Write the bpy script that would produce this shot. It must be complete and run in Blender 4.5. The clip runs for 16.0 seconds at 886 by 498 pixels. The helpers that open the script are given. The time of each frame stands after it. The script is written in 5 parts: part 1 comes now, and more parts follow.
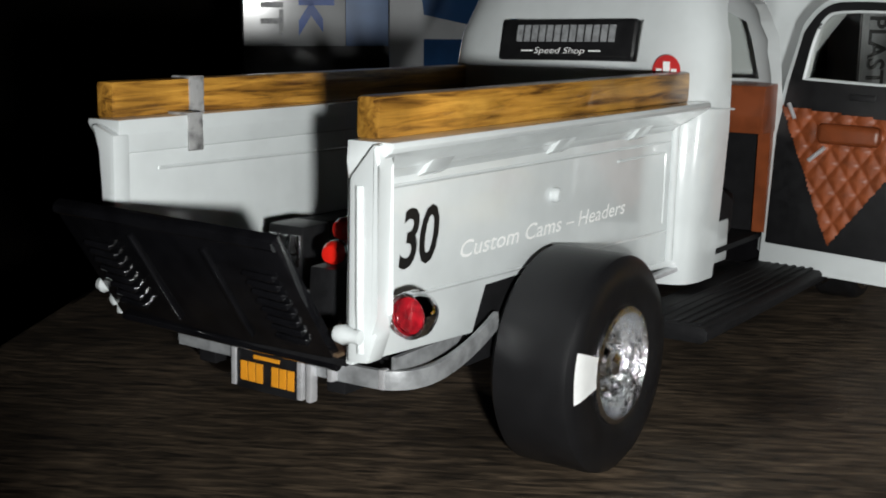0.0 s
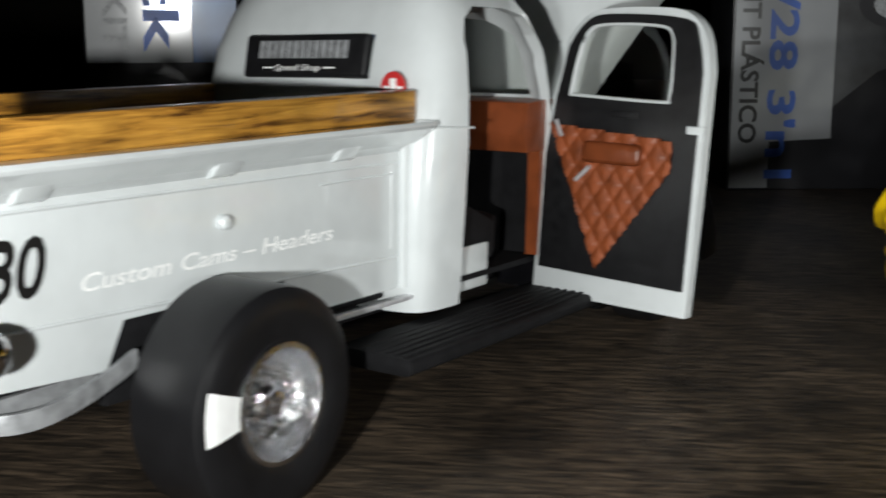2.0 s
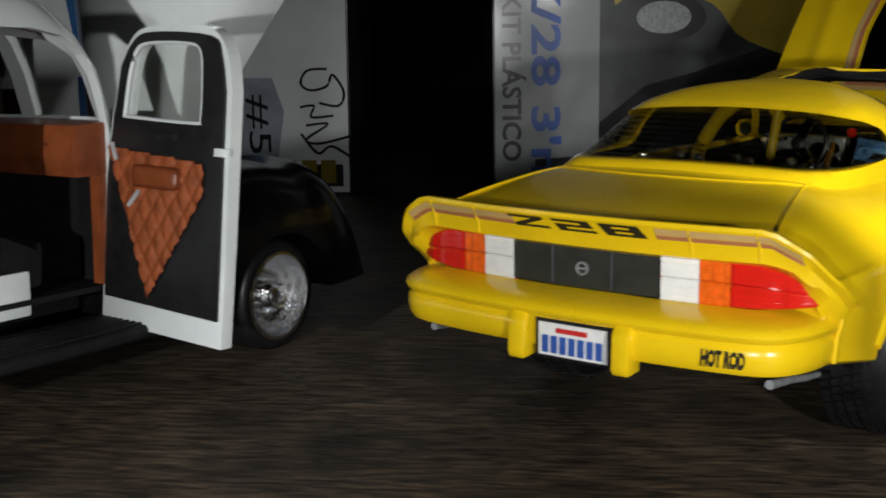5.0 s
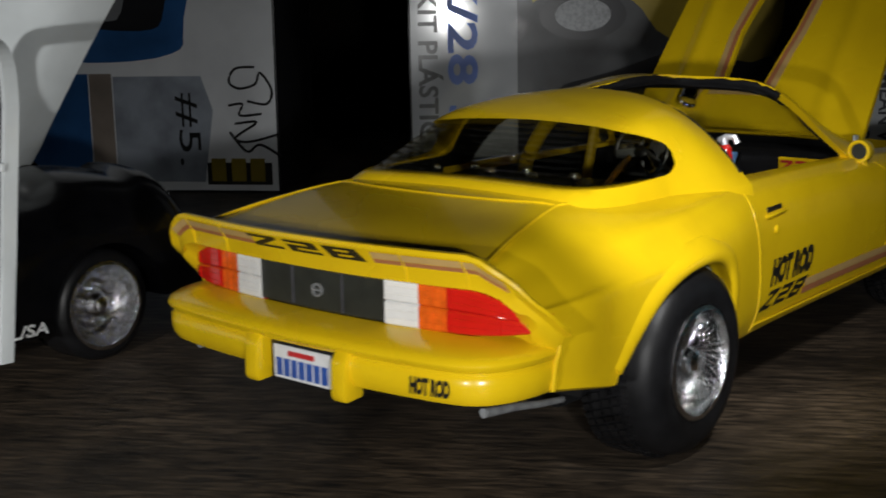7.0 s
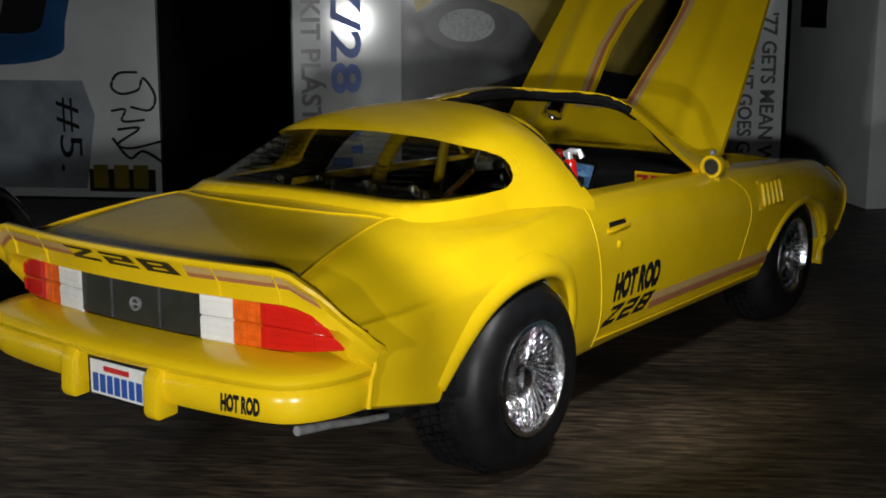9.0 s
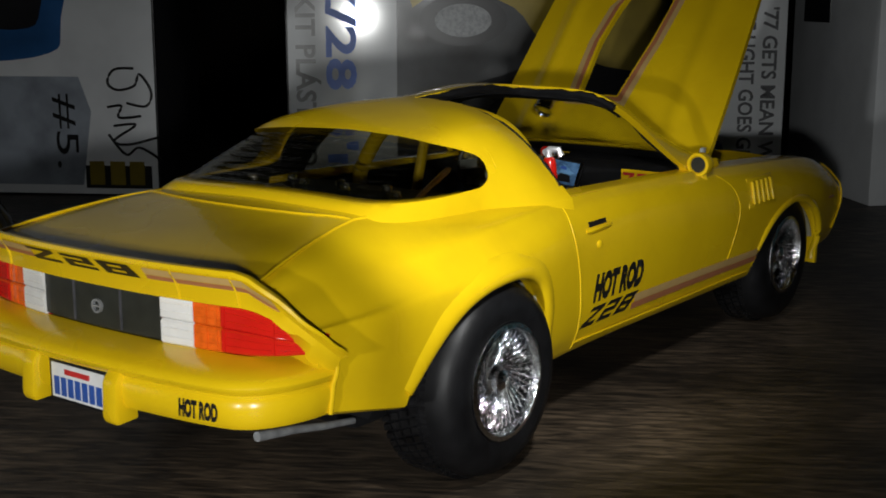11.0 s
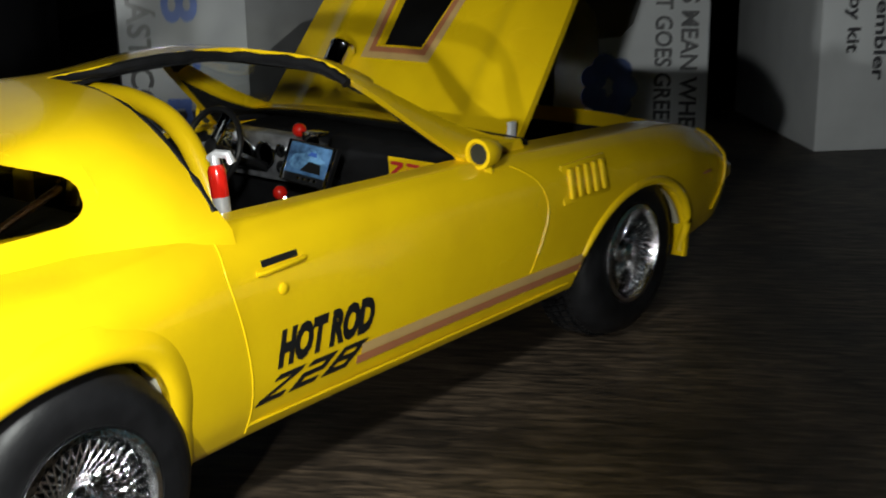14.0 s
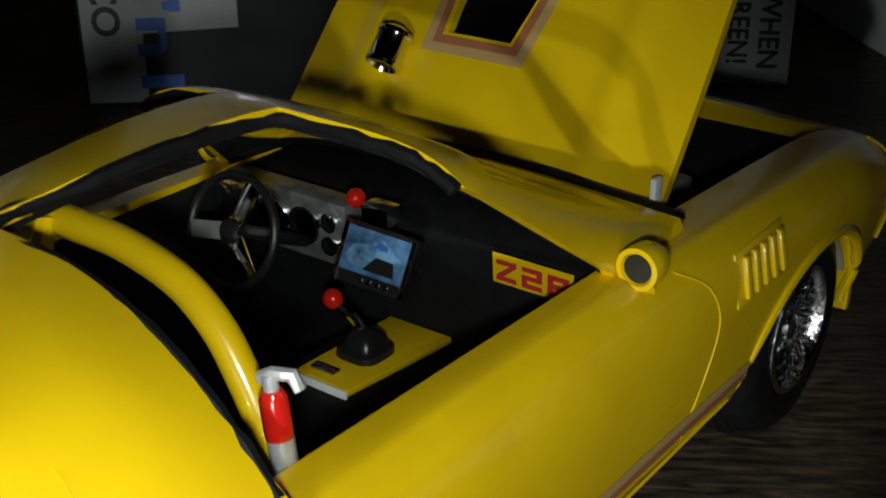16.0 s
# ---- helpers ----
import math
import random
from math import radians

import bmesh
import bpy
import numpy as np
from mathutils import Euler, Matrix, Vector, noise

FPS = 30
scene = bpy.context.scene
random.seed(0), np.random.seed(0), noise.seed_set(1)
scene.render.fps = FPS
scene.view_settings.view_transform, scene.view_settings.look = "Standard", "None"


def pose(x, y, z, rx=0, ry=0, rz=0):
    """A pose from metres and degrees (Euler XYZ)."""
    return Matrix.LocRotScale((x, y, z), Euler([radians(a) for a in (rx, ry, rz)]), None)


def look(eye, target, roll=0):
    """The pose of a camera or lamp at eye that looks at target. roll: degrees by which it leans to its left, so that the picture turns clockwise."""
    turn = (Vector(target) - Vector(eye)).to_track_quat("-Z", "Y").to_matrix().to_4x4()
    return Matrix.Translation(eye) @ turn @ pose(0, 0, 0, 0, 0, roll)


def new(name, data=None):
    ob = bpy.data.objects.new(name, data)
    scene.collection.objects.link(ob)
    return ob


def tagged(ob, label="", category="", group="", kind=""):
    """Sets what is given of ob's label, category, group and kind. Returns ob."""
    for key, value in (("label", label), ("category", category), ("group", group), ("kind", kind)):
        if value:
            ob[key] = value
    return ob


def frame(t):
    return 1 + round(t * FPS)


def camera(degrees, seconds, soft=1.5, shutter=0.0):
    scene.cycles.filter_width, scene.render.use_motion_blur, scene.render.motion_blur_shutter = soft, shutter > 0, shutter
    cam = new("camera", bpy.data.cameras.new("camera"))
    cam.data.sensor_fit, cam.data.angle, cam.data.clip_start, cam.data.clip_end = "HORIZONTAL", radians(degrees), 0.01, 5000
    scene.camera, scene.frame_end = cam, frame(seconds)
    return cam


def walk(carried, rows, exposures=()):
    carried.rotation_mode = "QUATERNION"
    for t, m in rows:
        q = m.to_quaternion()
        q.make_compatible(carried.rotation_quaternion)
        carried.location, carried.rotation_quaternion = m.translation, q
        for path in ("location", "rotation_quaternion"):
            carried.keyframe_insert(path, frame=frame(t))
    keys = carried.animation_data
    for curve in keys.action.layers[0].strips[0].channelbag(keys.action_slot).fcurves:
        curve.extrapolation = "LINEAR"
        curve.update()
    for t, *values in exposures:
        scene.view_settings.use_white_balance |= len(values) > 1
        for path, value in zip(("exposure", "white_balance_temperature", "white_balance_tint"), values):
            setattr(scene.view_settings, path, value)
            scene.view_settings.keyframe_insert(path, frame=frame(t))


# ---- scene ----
cam = camera(38.15, 16.0, soft=1.8, shutter=0.6)
# seconds, eye in metres, yaw, pitch, roll in degrees
PATH = [
    (0, 0.00654, -0.01181, 0.06789, 37.55, -12.21, 0.55),
    (0.5, 0.00906, -0.00728, 0.06789, 37.68, -12.12, 0.42),
    (1, 0.01672, 0.00168, 0.06772, 38.33, -11.83, 0.09),
    (1.5, 0.02366, 0.01145, 0.06779, 37.95, -11.68, 0.05),
    (2, 0.03580, 0.02482, 0.06814, 37.64, -11.65, 0.04),
    (2.5, 0.04337, 0.03503, 0.06817, 36.97, -11.37, 0.04),
    (3, 0.05159, 0.04771, 0.06699, 36.79, -11.11, -0.26),
    (3.5, 0.06040, 0.05749, 0.06702, 36.50, -11.08, -0.20),
    (4, 0.07014, 0.06662, 0.06725, 36.47, -11.16, -0.29),
    (4.2, 0.07430, 0.06960, 0.06699, 36.53, -11.09, -0.39),
    (6.3, 0.11218, 0.09834, 0.06946, 38.91, -10.95, -1.07),
    (6.5, 0.11427, 0.10184, 0.07023, 38.86, -11.37, -1.11),
    (7, 0.12285, 0.11117, 0.07052, 39.85, -11.43, -1.02),
    (7.5, 0.12797, 0.11718, 0.07092, 37.85, -11.62, -0.09),
    (8, 0.13151, 0.12021, 0.07062, 37.20, -11.17, 0.15),
    (8.5, 0.13190, 0.12134, 0.07069, 36.42, -11.12, 0.10),
    (11, 0.13493, 0.12867, 0.07099, 37.18, -11.37, -0.03),
    (11.5, 0.13772, 0.14575, 0.06993, 38.34, -11.17, -0.68),
    (12, 0.14279, 0.15979, 0.06785, 38.46, -10.65, -1.52),
    (12.5, 0.14826, 0.17392, 0.06679, 38.98, -10.58, -1.93),
    (13, 0.15519, 0.18569, 0.06503, 39.00, -10.35, -2.67),
    (13.5, 0.15086, 0.19228, 0.06689, 38.75, -11.30, -2.69),
    (14, 0.13526, 0.20896, 0.07567, 39.07, -15.99, -0.91),
    (14.5, 0.11668, 0.22393, 0.07811, 39.58, -18.15, -0.17),
    (15, 0.09885, 0.23780, 0.08420, 38.43, -20.66, 0.32),
    (15.5, 0.08602, 0.24807, 0.08722, 37.90, -22.72, 0.38),
    (16, 0.07903, 0.25115, 0.09145, 37.01, -24.82, -0.43),
]
walk(cam, [(t, pose(x, y, z, 90 + pitch, 0, yaw) @ pose(0, 0, 0, 0, 0, roll)) for t, x, y, z, yaw, pitch, roll in PATH],
     exposures=[(0, 0.0, 6500, 10), (1.5, 0.0, 6500, 10), (2.6, 0.65, 6500, 10), (3.2, 0.75, 6500, 10), (4, 0.45, 6500, 10), (6.5, -0.3, 6500, 12), (8.5, -0.3, 6500, 10), (11, -0.3, 6500, 10), (12, 0.0, 6500, 12), (13, 0.15, 6500, 12), (13.6, 0.3, 6500, 12), (14, 0.4, 6500, 6), (14.5, 0.5, 6500, -6), (15.0, 0.33, 6500, -15), (15.5, 0.13, 6500, -12), (16, -0.05, 6500, 2)])

# ---- light: four fixed spots, lit together, stand in for the phone's one small moving torch; a dark room ----
world = bpy.data.worlds.new("dark_room")
scene.world = world
world.use_nodes = True
world.node_tree.nodes["Background"].inputs[0].default_value = (0.55, 0.6, 0.7, 1)
world.node_tree.nodes["Background"].inputs[1].default_value = 0.004


def torch(eye, target, watts, cone, size=0.003):
    data = bpy.data.lights.new("torch", "SPOT")
    data.energy, data.spot_size, data.spot_blend, data.shadow_soft_size = watts, radians(cone), 0.6, size
    data.color = (0.985, 1.0, 0.98)
    ob = new("torch", data)
    ob.matrix_world = look(eye, target)
    return ob


torch((0.019, -0.005, 0.057), (-0.115, 0.170, 0.032), 1.6, 58)
# extra spot added to brighten the coupe's tail
torch((0.074, 0.062, 0.056), (0.002, 0.236, 0.030), 0.62, 40)
torch((0.138, 0.128, 0.056), (0.006, 0.266, 0.028), 0.78, 100)
torch((0.076, 0.251, 0.079), (0.017, 0.297, 0.036), 0.26, 73)

# ---- materials ----


def mat(name, col, rough=0.4, metal=0.0, coat=0.0, coat_rough=0.06, vary=0.12, scale=300.0, bump=0.0, bump_scale=1500.0, col2=None, trans=0.0, ior=1.45, alpha=1.0, spec=0.5):
    m = bpy.data.materials.new(name)
    m.use_nodes = True
    n, l = m.node_tree.nodes, m.node_tree.links
    b = n["Principled BSDF"]
    tc = n.new("ShaderNodeTexCoord")
    no = n.new("ShaderNodeTexNoise")
    no.inputs["Scale"].default_value, no.inputs["Detail"].default_value = scale, 5
    l.new(tc.outputs["Object"], no.inputs["Vector"])
    ra = n.new("ShaderNodeValToRGB")
    c2 = col2 or tuple(c * (1 - vary * 2) for c in col)
    ra.color_ramp.elements[0].color, ra.color_ramp.elements[1].color = (*c2, 1), (*col, 1)
    ra.color_ramp.elements[0].position, ra.color_ramp.elements[1].position = 0.3, 0.6
    l.new(no.outputs["Fac"], ra.inputs["Fac"])
    l.new(ra.outputs["Color"], b.inputs["Base Color"])
    mr = n.new("ShaderNodeMapRange")
    mr.inputs["To Min"].default_value, mr.inputs["To Max"].default_value = rough * 0.8, min(1, rough * 1.25)
    no2 = n.new("ShaderNodeTexNoise")
    no2.inputs["Scale"].default_value = scale * 0.35
    l.new(tc.outputs["Object"], no2.inputs["Vector"])
    l.new(no2.outputs["Fac"], mr.inputs["Value"])
    l.new(mr.outputs["Result"], b.inputs["Roughness"])
    b.inputs["Metallic"].default_value = metal
    b.inputs["Coat Weight"].default_value = coat
    b.inputs["Coat Roughness"].default_value = coat_rough
    b.inputs["Transmission Weight"].default_value = trans
    b.inputs["IOR"].default_value = ior
    b.inputs["Alpha"].default_value = alpha
    b.inputs["Specular IOR Level"].default_value = spec
    if bump:
        n3 = n.new("ShaderNodeTexNoise")
        n3.inputs["Scale"].default_value, n3.inputs["Detail"].default_value = bump_scale, 4
        l.new(tc.outputs["Object"], n3.inputs["Vector"])
        bp = n.new("ShaderNodeBump")
        bp.inputs["Strength"].default_value, bp.inputs["Distance"].default_value = bump, 0.0004
        l.new(n3.outputs["Fac"], bp.inputs["Height"])
        l.new(bp.outputs["Normal"], b.inputs["Normal"])
    return m


def wood(name, dark, light, mid, stretch, turn=0.0, rough=0.35, coat=0.0, pores=0.5, axis=1, grain=0.07):
    """Long grain along one axis of the object, in three tones, with fine pores."""
    m = bpy.data.materials.new(name)
    m.use_nodes = True
    n, l = m.node_tree.nodes, m.node_tree.links
    b = n["Principled BSDF"]
    tc, mp = n.new("ShaderNodeTexCoord"), n.new("ShaderNodeMapping")
    mp.inputs["Rotation"].default_value = (0, 0, radians(-turn))
    l.new(tc.outputs["Object"], mp.inputs["Vector"])
    sc = n.new("ShaderNodeMapping")
    s = [stretch] * 3
    s[axis] = stretch * grain
    sc.inputs["Scale"].default_value = s
    l.new(mp.outputs["Vector"], sc.inputs["Vector"])
    a = n.new("ShaderNodeTexNoise")
    a.inputs["Scale"].default_value, a.inputs["Detail"].default_value, a.inputs["Roughness"].default_value = 1.0, 8, 0.62
    a.inputs["Distortion"].default_value = 0.6
    l.new(sc.outputs["Vector"], a.inputs["Vector"])
    ra = n.new("ShaderNodeValToRGB")
    e = ra.color_ramp.elements
    e[0].position, e[0].color = 0.34, (*dark, 1)
    e[1].position, e[1].color = 0.68, (*light, 1)
    k = e.new(0.5)
    k.color = (*mid, 1)
    l.new(a.outputs["Fac"], ra.inputs["Fac"])
    big = n.new("ShaderNodeTexNoise")
    big.inputs["Scale"].default_value, big.inputs["Detail"].default_value = stretch * 0.045, 6
    l.new(mp.outputs["Vector"], big.inputs["Vector"])
    br = n.new("ShaderNodeMapRange")
    br.inputs["From Min"].default_value, br.inputs["From Max"].default_value = 0.3, 0.7
    br.inputs["To Min"].default_value, br.inputs["To Max"].default_value = 0.35, 1.6
    l.new(big.outputs["Fac"], br.inputs["Value"])
    mx = n.new("ShaderNodeVectorMath")
    mx.operation = "SCALE"
    l.new(ra.outputs["Color"], mx.inputs[0])
    l.new(br.outputs["Result"], mx.inputs["Scale"])
    l.new(mx.outputs["Vector"], b.inputs["Base Color"])
    rr = n.new("ShaderNodeMapRange")
    rr.inputs["To Min"].default_value, rr.inputs["To Max"].default_value = rough * 1.3, rough * 0.8
    l.new(a.outputs["Fac"], rr.inputs["Value"])
    l.new(rr.outputs["Result"], b.inputs["Roughness"])
    b.inputs["Coat Weight"].default_value = coat
    bp = n.new("ShaderNodeBump")
    bp.inputs["Strength"].default_value, bp.inputs["Distance"].default_value = pores, 0.0003
    l.new(a.outputs["Fac"], bp.inputs["Height"])
    l.new(bp.outputs["Normal"], b.inputs["Normal"])
    return m


YELLOW = mat("yellow_enamel", (0.80, 0.535, 0.006), 0.26, coat=0.4, coat_rough=0.04, vary=0.05, scale=120, bump=0.03, bump_scale=700, col2=(0.74, 0.485, 0.006))
WHITE = mat("white_enamel", (0.62, 0.655, 0.66), 0.22, coat=0.7, vary=0.04, scale=150, bump=0.03, bump_scale=600)
BLACK = mat("black_plastic", (0.012, 0.012, 0.013), 0.32, vary=0.2, scale=500, bump=0.06)
MATT = mat("matt_black", (0.009, 0.009, 0.010), 0.65, vary=0.2, scale=400, bump=0.1, spec=0.2)
RUBBER = mat("tyre_rubber", (0.009, 0.009, 0.010), 0.36, vary=0.12, scale=250, bump=0.04)
TREADRUBBER = mat("dark_tyre_rubber", (0.008, 0.008, 0.009), 0.45, vary=0.25, scale=300, bump=0.08, spec=0.35)
TREADBLOCK = mat("tread_block_rubber", (0.012, 0.012, 0.013), 0.26, vary=0.3, scale=400, bump=0.25, bump_scale=900)
RUBY = mat("ruby_lens", (0.36, 0.008, 0.016), 0.22, coat=0.5, vary=0.3, scale=900, bump=0.5, bump_scale=900)
CHROME = mat("chrome", (0.82, 0.82, 0.84), 0.08, metal=1.0, vary=0.05, scale=700, bump=0.05, bump_scale=1200)
RIMCHROME = mat("rim_chrome", (0.93, 0.94, 0.96), 0.08, metal=1.0, vary=0.05, scale=700, bump=0.7, bump_scale=1100)
DISHCHROME = mat("dish_chrome", (0.93, 0.94, 0.96), 0.1, metal=1.0, vary=0.05, scale=700, bump=1.0, bump_scale=1100)
DASHMETAL = mat("brushed_dash_metal", (0.55, 0.56, 0.60), 0.3, metal=0.8, vary=0.25, scale=500, bump=0.35, bump_scale=900)
BRAID = mat("copper_braid", (0.85, 0.50, 0.36), 0.2, metal=1.0, vary=0.3, scale=1500, bump=1.0, bump_scale=1800)
SILVER = mat("bright_silver", (0.72, 0.72, 0.74), 0.3, metal=0.55, vary=0.1, scale=600, bump=0.1)
STEEL = mat("grey_metal_paint", (0.33, 0.34, 0.35), 0.42, metal=0.35, vary=0.2, scale=500, bump=0.15)
RED = mat("red_lens", (0.60, 0.014, 0.008), 0.16, coat=0.6, vary=0.04, scale=500)
ORANGE = mat("orange_lens", (0.80, 0.13, 0.01), 0.2, coat=0.6, vary=0.12, scale=900)
CLEAR = mat("white_lens", (0.78, 0.78, 0.77), 0.2, coat=0.5, vary=0.05, scale=400)
GLOSSBLACK = mat("gloss_black_paint", (0.005, 0.005, 0.006), 0.2, coat=0.25, vary=0.2, scale=300, bump=0.06, bump_scale=500)
GRILL = mat("dark_lamp_panel", (0.025, 0.027, 0.022), 0.45, vary=0.15, scale=400)
TAN = mat("tan_stripe", (0.55, 0.36, 0.14), 0.35, vary=0.05)
ROSE = mat("brown_pink_stripe", (0.42, 0.16, 0.07), 0.35, vary=0.05)
INK = mat("black_decal", (0.012, 0.012, 0.012), 0.3, vary=0.1)
PALE = mat("white_decal", (0.92, 0.93, 0.92), 0.35, vary=0.05)
DARKINK = mat("dark_grey_decal", (0.07, 0.07, 0.08), 0.4, vary=0.2, scale=900)
GREYINK = mat("grey_decal", (0.30, 0.31, 0.32), 0.4, vary=0.2, scale=900)
BLUEINK = mat("blue_decal", (0.03, 0.09, 0.36), 0.4, vary=0.1)
REDINK = mat("red_decal", (0.55, 0.03, 0.03), 0.35, vary=0.1)
OCHREINK = mat("orange_decal", (0.75, 0.30, 0.02), 0.35, vary=0.1)
LEATHER = mat("brown_leather", (0.27, 0.068, 0.022), 0.42, vary=0.2, scale=350, bump=0.12)
DASHWOOD = mat("brown_dash_paint", (0.20, 0.050, 0.016), 0.35, vary=0.2, scale=200)
OAK = wood("varnished_oak", (0.07, 0.027, 0.006), (0.56, 0.29, 0.05), (0.36, 0.17, 0.027), 900, rough=0.3, coat=0.3, pores=0.15)
PLANK = wood("dark_bed_wood", (0.015, 0.010, 0.007), (0.12, 0.08, 0.05), (0.06, 0.04, 0.025), 900)
TABLE = wood("table_wood", (0.008, 0.006, 0.004), (0.130, 0.094, 0.062), (0.050, 0.036, 0.024), 760, turn=0, rough=0.5, pores=0.7, axis=0, grain=0.17)
CARD = mat("white_card", (0.25, 0.26, 0.27), 0.4, coat=1.0, coat_rough=0.1, vary=0.06, scale=60, bump=0.04, bump_scale=400)
CARDGREY = mat("grey_card", (0.08, 0.084, 0.09), 0.4, coat=1.0, coat_rough=0.1, vary=0.5, scale=28)
CARDLIGHT = mat("pale_card", (0.76, 0.78, 0.80), 0.35, coat=0.6, coat_rough=0.2, vary=0.06, scale=60)
CARDDARK = mat("dark_card", (0.022, 0.022, 0.025), 0.3, coat=0.3, vary=0.3, scale=40)
BLUEART = mat("blue_print", (0.03, 0.12, 0.32), 0.3, coat=0.3, vary=0.25, scale=40)
YELLOWART = mat("yellow_print", (0.34, 0.25, 0.03), 0.3, coat=0.3, vary=0.3, scale=40)
SKYBLUE = mat("light_blue_enamel", (0.25, 0.52, 0.62), 0.25, coat=0.6, vary=0.05)
BARE = mat("bare_plastic", (0.42, 0.40, 0.30), 0.5, vary=0.1)
TAPE = mat("silver_tape", (0.42, 0.42, 0.42), 0.5, metal=0.2, vary=0.4, scale=500, bump=0.4)
WALL = mat("dark_wall", (0.02, 0.016, 0.013), 0.8, vary=0.3, scale=20)


def pane(name, tint, rough, ripple=0.0):
    """A thin clear sheet: light goes straight on through it, with a mirror gloss on top."""
    m = bpy.data.materials.new(name)
    m.use_nodes = True
    n, l = m.node_tree.nodes, m.node_tree.links
    n.remove(n["Principled BSDF"])
    clear, gloss, mix, fres = n.new("ShaderNodeBsdfTransparent"), n.new("ShaderNodeBsdfGlossy"), n.new("ShaderNodeMixShader"), n.new("ShaderNodeLayerWeight")
    clear.inputs["Color"].default_value = (*tint, 1)
    gloss.inputs["Roughness"].default_value = rough
    rise, low = n.new("ShaderNodeMath"), n.new("ShaderNodeMath")
    rise.operation, low.operation = "POWER", "MULTIPLY_ADD"
    rise.inputs[1].default_value, low.inputs[1].default_value, low.inputs[2].default_value = 4.0, 0.5, 0.05
    l.new(fres.outputs["Facing"], rise.inputs[0])
    l.new(rise.outputs[0], low.inputs[0])
    l.new(low.outputs[0], mix.inputs[0])
    l.new(clear.outputs[0], mix.inputs[1])
    l.new(gloss.outputs[0], mix.inputs[2])
    l.new(mix.outputs[0], n["Material Output"].inputs["Surface"])
    if ripple:
        tc, wave, bp = n.new("ShaderNodeTexCoord"), n.new("ShaderNodeTexWave"), n.new("ShaderNodeBump")
        wave.bands_direction = "Z"
        wave.inputs["Scale"].default_value, wave.inputs["Distortion"].default_value, wave.inputs["Detail"].default_value = 420, 2.5, 2
        l.new(tc.outputs["Object"], wave.inputs["Vector"])
        bp.inputs["Strength"].default_value, bp.inputs["Distance"].default_value = ripple, 0.0002
        l.new(wave.outputs["Fac"], bp.inputs["Height"])
        l.new(bp.outputs["Normal"], gloss.inputs["Normal"])
    return m


GLASS = pane("clear_glass", (0.94, 0.95, 0.93), 0.02)
TINT = pane("smoky_glass", (0.72, 0.72, 0.66), 0.06, 0.5)
SCREENBLUE = mat("screen_mid_blue", (0.16, 0.34, 0.58), 0.2, vary=0.5, scale=700, col2=(0.03, 0.07, 0.16))
SCREEN = mat("blue_screen", (0.10, 0.22, 0.42), 0.2, vary=0.8, scale=350, col2=(0.01, 0.02, 0.05))

# ---- building helpers; meshes are drawn in millimetres ----


SLANT = False  # the truck sits a little askew: its cross pieces run ahead to the left


def part(name, bm, material, parent=None, label="", sharp=35.0):
    if SLANT and parent is not None and parent.name != "wheel":
        for v in bm.verts:
            v.co.y += 0.07 * (24 - v.co.x)
            v.co.z -= 0.022 * (24 - v.co.x)
    bm.normal_update()
    bmesh.ops.recalc_face_normals(bm, faces=bm.faces)
    bmesh.ops.scale(bm, vec=(0.001, 0.001, 0.001), verts=bm.verts)
    me = bpy.data.meshes.new(name)
    bm.to_mesh(me)
    bm.free()
    me.materials.append(material)
    me.polygons.foreach_set("use_smooth", [True] * len(me.polygons))
    me.set_sharp_from_angle(angle=radians(sharp))
    ob = new(name, me)
    if parent is not None:
        ob.parent = parent
    if label:
        tagged(ob, label)
    return ob


def thing(name, m, label, category, group=""):
    ob = new(name)
    ob.empty_display_size = 0.005
    ob.matrix_world = m
    return tagged(ob, label, category, group)


def B():
    return bmesh.new()


def box(bm, a, b, bevel=0.0, seg=2):
    v = [bm.verts.new((x, y, z)) for x in (a[0], b[0]) for y in (a[1], b[1]) for z in (a[2], b[2])]
    fs = [bm.faces.new([v[i] for i in q]) for q in ((0, 1, 3, 2), (4, 6, 7, 5), (0, 4, 5, 1), (2, 3, 7, 6), (0, 2, 6, 4), (1, 5, 7, 3))]
    if bevel:
        es = {e for f in fs for e in f.edges}
        bmesh.ops.bevel(bm, geom=list(es), offset=bevel, segments=seg, affect="EDGES", profile=0.6)
    return bm


def loft(bm, rings, closed=True, caps=True):
    vs = [[bm.verts.new(p) for p in r] for r in rings]
    n = len(rings[0])
    for a, b in zip(vs, vs[1:]):
        for i in range(n if closed else n - 1):
            j = (i + 1) % n
            bm.faces.new((a[i], a[j], b[j], b[i]))
    if caps:
        bm.faces.new(vs[0][::-1])
        bm.faces.new(vs[-1])
    return bm


AX = {"x": (1, 2, 0), "y": (0, 2, 1), "z": (0, 1, 2)}


def prism(bm, poly, axis, a, b, bevel=0.0):
    i, j, k = AX[axis]
    rings = []
    for c in (a, b):
        ring = []
        for p, q in poly:
            w = [0, 0, 0]
            w[i], w[j], w[k] = p, q, c
            ring.append(w)
        rings.append(ring)
    before = set(bm.edges)
    loft(bm, rings)
    if bevel:
        bmesh.ops.bevel(bm, geom=[e for e in bm.edges if e not in before], offset=bevel, segments=2, affect="EDGES", profile=0.6)
    return bm


